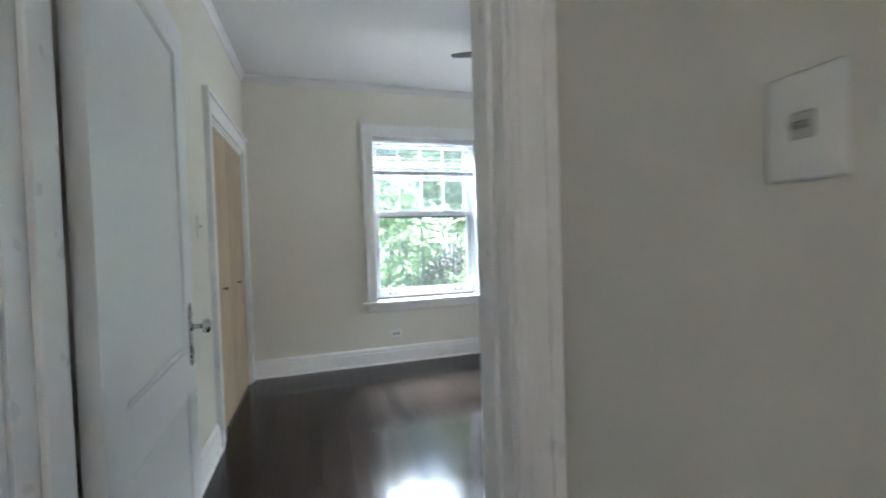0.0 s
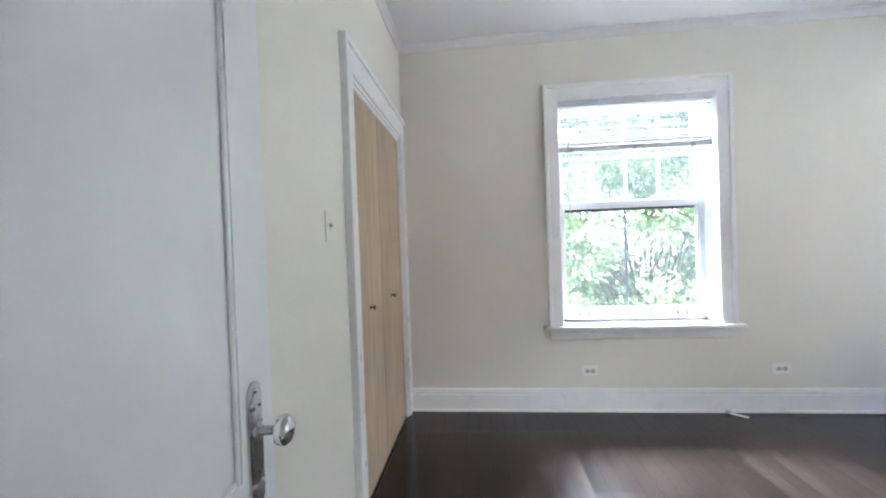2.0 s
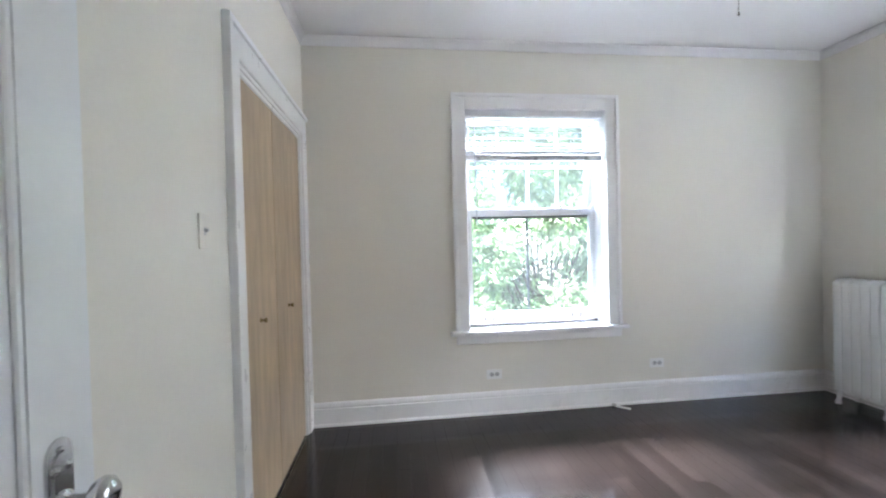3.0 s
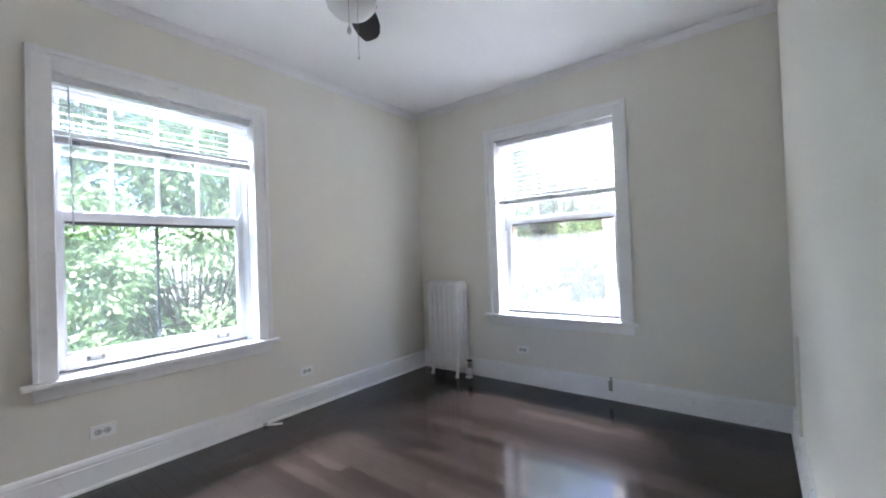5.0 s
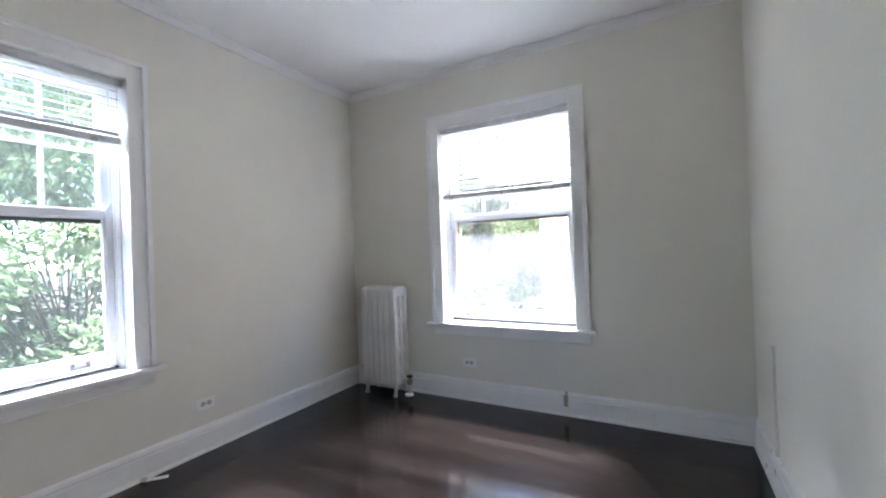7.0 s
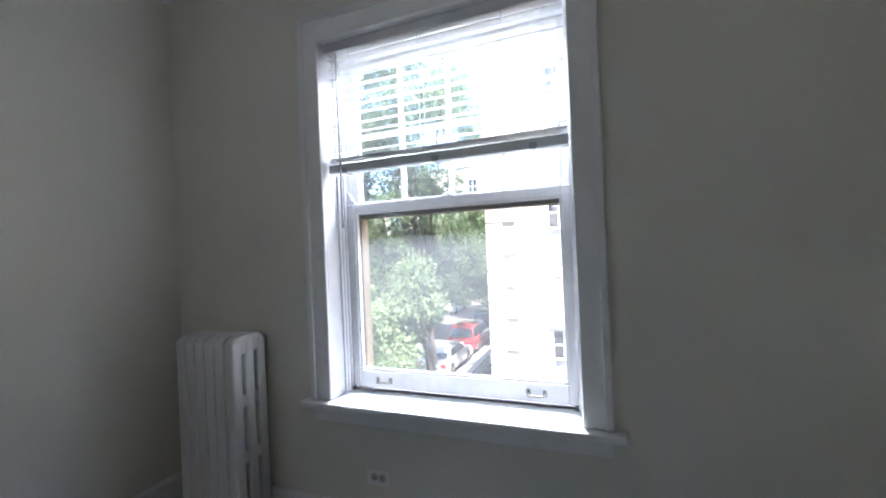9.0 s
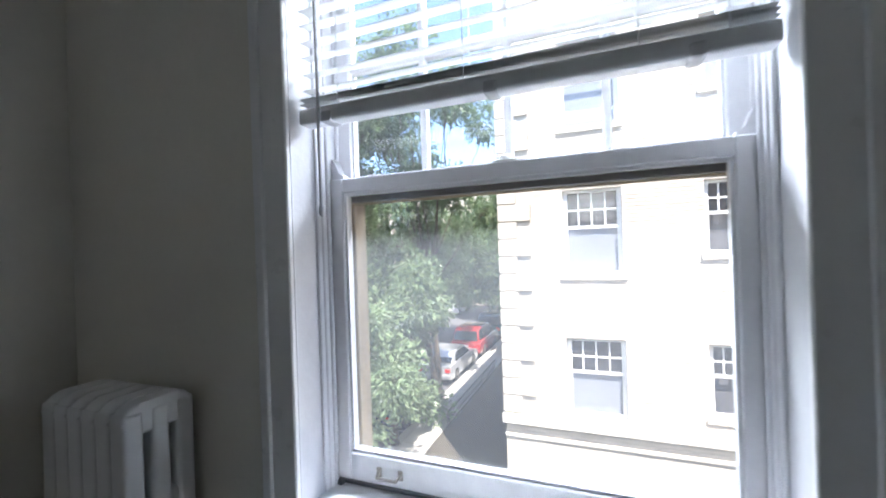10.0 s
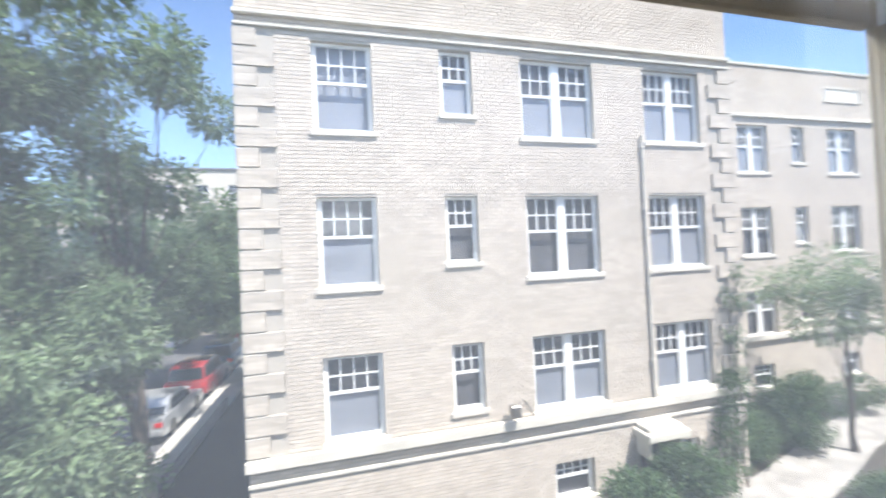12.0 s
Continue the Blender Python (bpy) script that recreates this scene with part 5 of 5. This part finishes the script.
# ---- parked cars ----
def car(place, yaw, paint, label, suv=False):
    """A parked car, nose along local +x: body, glasshouse, windows, wheels, lamps, bumpers."""
    c = thing("car", pose(*place, 0, 0, yaw), label, "car", "parked cars")
    L, W = (4.55, 1.80) if suv else (4.55, 1.74)
    H, belt = (1.68, 0.98) if suv else (1.42, 0.90)
    def hull(prof, w0, w1, name, mat, lab=""):
        b = bmesh.new()
        k = len(prof)
        ring = []
        for s, f in ((-1, 1), (1, 1)):
            ring.append([b.verts.new((x, s * (w0 + (w1 - w0) * max(0, min(1, (z - 0.3) / (H - 0.3)))) / 2, z)) for x, z in prof])
        for i in range(k):
            b.faces.new((ring[0][i], ring[0][(i + 1) % k], ring[1][(i + 1) % k], ring[1][i]))
        fa = b.faces.new(ring[0])
        fb = b.faces.new(list(reversed(ring[1])))
        bmesh.ops.bevel(b, geom=list({e for f in (fa, fb) for e in f.edges}), offset=0.06, segments=3, affect="EDGES", profile=0.6)
        return part(name, b, mat, c, lab, True)
    h = L / 2
    if suv:
        body = [(-h, 0.42), (-h + 0.02, 0.95), (-h + 0.10, belt + 0.02), (0.75, belt + 0.02), (1.9, 0.90), (h - 0.08, 0.75), (h, 0.45), (h - 0.15, 0.26), (-h + 0.12, 0.28)]
        cabin = [(-h + 0.08, belt - 0.03), (-h + 0.22, H - 0.12), (-h + 0.42, H), (0.15, H), (0.42, H - 0.06), (1.05, belt - 0.03)]
    else:
        body = [(-h, 0.45), (-h + 0.03, 0.90), (-h + 0.30, belt + 0.02), (0.80, belt + 0.0), (1.9, 0.80), (h - 0.08, 0.66), (h, 0.42), (h - 0.15, 0.24), (-h + 0.15, 0.26)]
        cabin = [(-h + 0.55, belt - 0.03), (-h + 1.15, H - 0.04), (-h + 1.45, H), (0.10, H), (0.30, H - 0.03), (1.05, belt - 0.03)]
    hull(body, W, W * 0.96, "body", paint)
    hull(cabin, W * 0.97, W * 0.78, "cabin", paint)
    zw = (belt + 0.04, H - 0.13)
    for s in (-1, 1):
        b = bmesh.new()
        ya, yb = s * (W * 0.455), s * (W * 0.405)
        x0 = -h + (0.30 if suv else 1.05)
        pts = [(x0, zw[0], ya), (0.85, zw[0], ya), (0.32, zw[1], yb), (x0 + (0.12 if suv else 0.18), zw[1], yb)]
        a = [b.verts.new((x, y + s * 0.012, z)) for x, z, y in pts]
        d = [b.verts.new((x, y - s * 0.05, z)) for x, z, y in pts]
        b.faces.new(a), b.faces.new(list(reversed(d)))
        for i in range(4):
            b.faces.new((a[i], d[i], d[(i + 1) % 4], a[(i + 1) % 4]))
        part("side_window", b, CARGLASS, c)
    for (xa, za, xb, zb), nm in (((-h + (0.065 if suv else 0.60), belt + 0.05, -h + (0.19 if suv else 1.12), H - 0.14), "rear_window"), ((1.00, belt + 0.03, 0.46, H - 0.12), "windscreen")):
        b = bmesh.new()
        o = -0.025 if nm == "rear_window" else 0.025
        w0, w1 = W * 0.40, W * 0.36
        a = [b.verts.new(v) for v in ((xa + o, -w0, za), (xa + o, w0, za), (xb + o, w1, zb), (xb + o, -w1, zb))]
        d = [b.verts.new((v.co.x - o * 2.5, v.co.y, v.co.z)) for v in a]
        b.faces.new(a), b.faces.new(list(reversed(d)))
        for i in range(4):
            b.faces.new((a[i], d[i], d[(i + 1) % 4], a[(i + 1) % 4]))
        part(nm, b, CARGLASS, c)
    for sx in (-1.36, 1.36):
        for s in (-1, 1):
            b = bmesh.new()
            mm = Matrix.Translation((sx, s * (W / 2 - 0.10), 0.33)) @ Matrix.Rotation(radians(90 * -s), 4, "X")
            lathe(b, [(0.22, -0.10), (0.30, -0.10), (0.33, -0.07), (0.33, 0.07), (0.30, 0.11), (0.21, 0.11)], mm, 24)
            wh = part("wheel", b, TYRE, c, "", True)
            b = bmesh.new()
            lathe(b, [(0.20, 0.09), (0.205, 0.115), (0.15, 0.105), (0.05, 0.112), (0.01, 0.114)], mm, 20)
            part("rim", b, STEEL, wh, "", True)
    for s in (-1, 1):
        b = bmesh.new()
        y0, y1 = sorted((s * W * 0.33, s * W * 0.485))
        box(b, -h - 0.012, -h + 0.10, y0, y1, 0.62, 0.86 if suv else 0.80, 0.02)
        part("tail_lamp", b, LAMPRED, c, "red tail lamp")
        b = bmesh.new()
        box(b, h - 0.22, h - 0.02, y0, y1, 0.55, 0.68, 0.02)
        part("headlamp", b, FACGLASS, c)
    for x, nm in ((-h - 0.03, "rear_bumper"), (h - 0.09, "front_bumper")):
        b = bmesh.new()
        box(b, x, x + 0.12, -W * 0.48, W * 0.48, 0.34, 0.54, 0.04, 2)
        part(nm, b, paint, c)
    b = bmesh.new()
    box(b, -h - 0.016, -h + 0.01, -0.17, 0.17, 0.66, 0.76, 0.004)
    part("number_plate", b, FRAMEW, c)


RZ = GZ - 0.115
car((22.5, 9.85, RZ), 0, SILVERP, "silver saloon car parked at the kerb")
car((27.4, 9.85, RZ), 0, REDP, "dark red estate car parked at the kerb", True)
car((32.4, 9.85, RZ), 0, BLUEP, "dark blue car parked at the kerb", True)
car((37.0, 9.85, RZ), 0, REDP, "bright red car parked further along the kerb")
car((16.9, 9.85, RZ), 0, BLUEP, "dark blue car parked below the tree")
car((20.0, 16.0, RZ), 180, WHITEP, "white car parked across the street")
car((27.0, 16.0, RZ), 180, SILVERP, "silver car parked across the street", True)
car((34.0, 16.0, RZ), 180, BLUEP, "dark car parked across the street")
car((41.0, 16.0, RZ), 180, WHITEP, "white car parked across the street", True)


# ---- houses across the street ----
def far_house(place, size, mat, label, floors, cols, side_cols, name="house"):
    """A plain block with roof edge and real window recesses on the two sides seen."""
    x0, y0 = place
    w, d, h = size
    g = thing(name, pose(x0, y0, GZ - 0.1), label, "building", "buildings across the street")
    holes, fl = [], (h - 0.8) / floors
    for f in range(floors):
        for k in range(cols):
            c = w * (k + 0.5) / cols
            holes.append((c - 0.55, c + 0.55, 0.8 + fl * f, 0.8 + fl * f + 1.6))
    b = bmesh.new()
    wall_panel(b, Matrix(), 0, w, 0, h, 0, 0.3, holes)
    part("wall", b, mat, g)
    holes2 = []
    for f in range(floors):
        for k in range(side_cols):
            c = d * (k + 0.5) / side_cols
            holes2.append((c - 0.55, c + 0.55, 0.8 + fl * f, 0.8 + fl * f + 1.6))
    side = Matrix.Rotation(radians(90), 4, "Z")
    b = bmesh.new()
    wall_panel(b, side, 0.3, d, 0, h, -0.3, 0, holes2)
    part("wall", b, mat, g)
    # solid block, coloured dark in place of unlit rooms
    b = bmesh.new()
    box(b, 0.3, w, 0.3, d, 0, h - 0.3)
    part("inner_walls", b, DARKBACK, g)
    b = bmesh.new()
    box(b, -0.12, w + 0.12, -0.12, d + 0.12, h, h + 0.25, 0.03)
    part("roof", b, ROOFM, g)
    for m, hs in ((Matrix(), holes), (side @ Matrix.Translation((0, -0.3, 0)), holes2)):
        for u0, u1, z0, z1 in hs:
            b = bmesh.new()
            for x in (u0, u1 - 0.07, (u0 + u1) / 2 - 0.03):
                box(b, x, x + 0.07, 0.12, 0.18, z0, z1)
            for z in (z0, z1 - 0.07, (z0 + z1) / 2 - 0.03):
                box(b, u0, u1, 0.121, 0.179, z, z + 0.07)
            q = part("window", b, FRAMEW, g)
            q.matrix_basis = m
            b = bmesh.new()
            box(b, u0, u1, 0.15, 0.155, z0, z1)
            part("pane", b, CARGLASS, q)


far_house((-8.0, 23.0), (13.3, 10.0, 8.8), BLUEWALL, "grey blue sided house across the street", 3, 5, 3)
far_house((12.0, 24.0), (16.0, 10.0, 9.5), FARBRICK, "pale brick flats across the street", 3, 6, 3, "apartment_building")
far_house((46.0, 10.6), (14.0, 14.0, 15.5), FARBRICK, "tall pale brick flats at the end of the street", 5, 5, 5, "apartment_building")
far_house((32.0, 24.0), (12.0, 10.0, 11.0), FARBRICK, "pale brick flats across the street", 3, 4, 3, "apartment_building")


# ---- the outside of the walker's own building, which shades the court ----
bm = bmesh.new()
box(bm, -12.0, XE + 0.30, -30.0, HY0 - 6.3, GZ - 0.15, 5.9)
box(bm, HX1 + 0.12, XE + 0.30, HY0 - 0.3, YH, GZ - 0.15, 5.9)
box(bm, -12.0, HX0 - 0.15, HY0 - 0.3, YN + 0.30, GZ - 0.15, 5.9)
box(bm, HX0 - 0.15, XE + 0.30, HY0 - 0.3, YN + 0.30, 3.0, 5.9)
box(bm, HX0 - 0.15, XE + 0.30, HY0 - 0.3, YN + 0.30, GZ - 0.15, -0.2)
setting("wall_outside", bm, FARBRICK, "pale brick mass of the building round the room")


# ---- floor boards ----
def boards(name, x0, x1, y0, y1, width, seed, label, lo, hi):
    rnd = random.Random(seed)
    b = bmesh.new()
    box(b, x0, x1, y0, y1, -0.03, -0.004)
    fl = setting(name, b, SUBFLOOR, label)
    pool = []
    n = max(1, round((x1 - x0) / width))
    w = (x1 - x0) / n
    for i in range(n):
        y = y0 - rnd.uniform(0, lo)
        while y < y1:
            length = rnd.uniform(lo, hi)
            a, c = max(y, y0), min(y + length, y1)
            if c - a > 0.05:
                bb = bmesh.new()
                g = 0.0002
                v = [bb.verts.new(p) for p in ((g, g, -0.004), (w - g, g, -0.004), (w - g, c - a - g, -0.004), (g, c - a - g, -0.004),
                                               (g, g, -0.0005), (w - g, g, -0.0005), (w - g, c - a - g, -0.0005), (g, c - a - g, -0.0005),
                                               (g + 0.0004, g + 0.0004, 0), (w - g - 0.0004, g + 0.0004, 0), (w - g - 0.0004, c - a - g - 0.0004, 0), (g + 0.0004, c - a - g - 0.0004, 0))]
                for k in range(4):
                    q = (k + 1) % 4
                    bb.faces.new((v[k], v[q], v[q + 4], v[k + 4]))
                    bb.faces.new((v[k + 4], v[q + 4], v[q + 8], v[k + 8]))
                bb.faces.new(v[8:12])
                shared("floor_board", finish("floor_board", bb, PLANK), fl, pose(x0 + w * i, a, 0))
            y += length


boards("floor", XW - 0.70, XE, YS, YN, 0.0815, 41, "dark stained glossy oak strip floor", 0.9, 2.1)
boards("floor_hall", HX0, HX1, HY0, YS, 0.0815, 42, "dark stained glossy oak hall floor", 1.2, 2.4)


# ---- facade bricks ----
def lay_bricks():
    zones = list(MAIN_HOLES) + [(U0, U0 + 0.69, -2.4, 5.70), (U1 - 0.69, U1, -2.4, 5.70), (U0, U1, -2.62, -2.38), (U0, U1, -2.93, -2.84), (U0, U1, 5.70, 5.78), (U0, U1, 5.92, 6.02), (4.05, 4.80, GZ, -3.20)]
    allb = brick_rows(U0, U1, GZ, BTOP, zones)
    near = [q for q in allb if -3.6 < q[0] < -1.2 and 0.30 < q[2] < 2.65 and abs(q[1] - 0.203) < 1e-6][:300]
    chosen = set(near)
    rest = [q for q in allb if q not in chosen]
    ob = new("bricks", brick_mesh("bricks", rest, Matrix(), 0.013, BRICK))
    ob.parent, ob.matrix_basis = BUILDING, FACADE
    tagged(ob, "pale yellow bricks in running bond", kind="stuff")
    one = brick_mesh("brick", [(0.0, 0.203, 0.0)], Matrix(), 0.013, BRICKP)
    for u, length, z in near:
        shared("brick", one, BUILDING, FACADE @ Matrix.Translation((u, 0, z)))
    wz = [w[:4] for w in WING_WINDOWS] + [(0, 40, -2.43, -2.21), (0, 40, 5.89, 6.01)]
    ob = new("bricks", brick_mesh("bricks", brick_rows(-FY1, 21.5, GZ, 7.85, wz), Matrix(), 0.013, BRICK))
    ob.parent, ob.matrix_basis = BUILDING, WING
    tagged(ob, "pale yellow bricks of the set-back wing", kind="stuff")


lay_bricks()
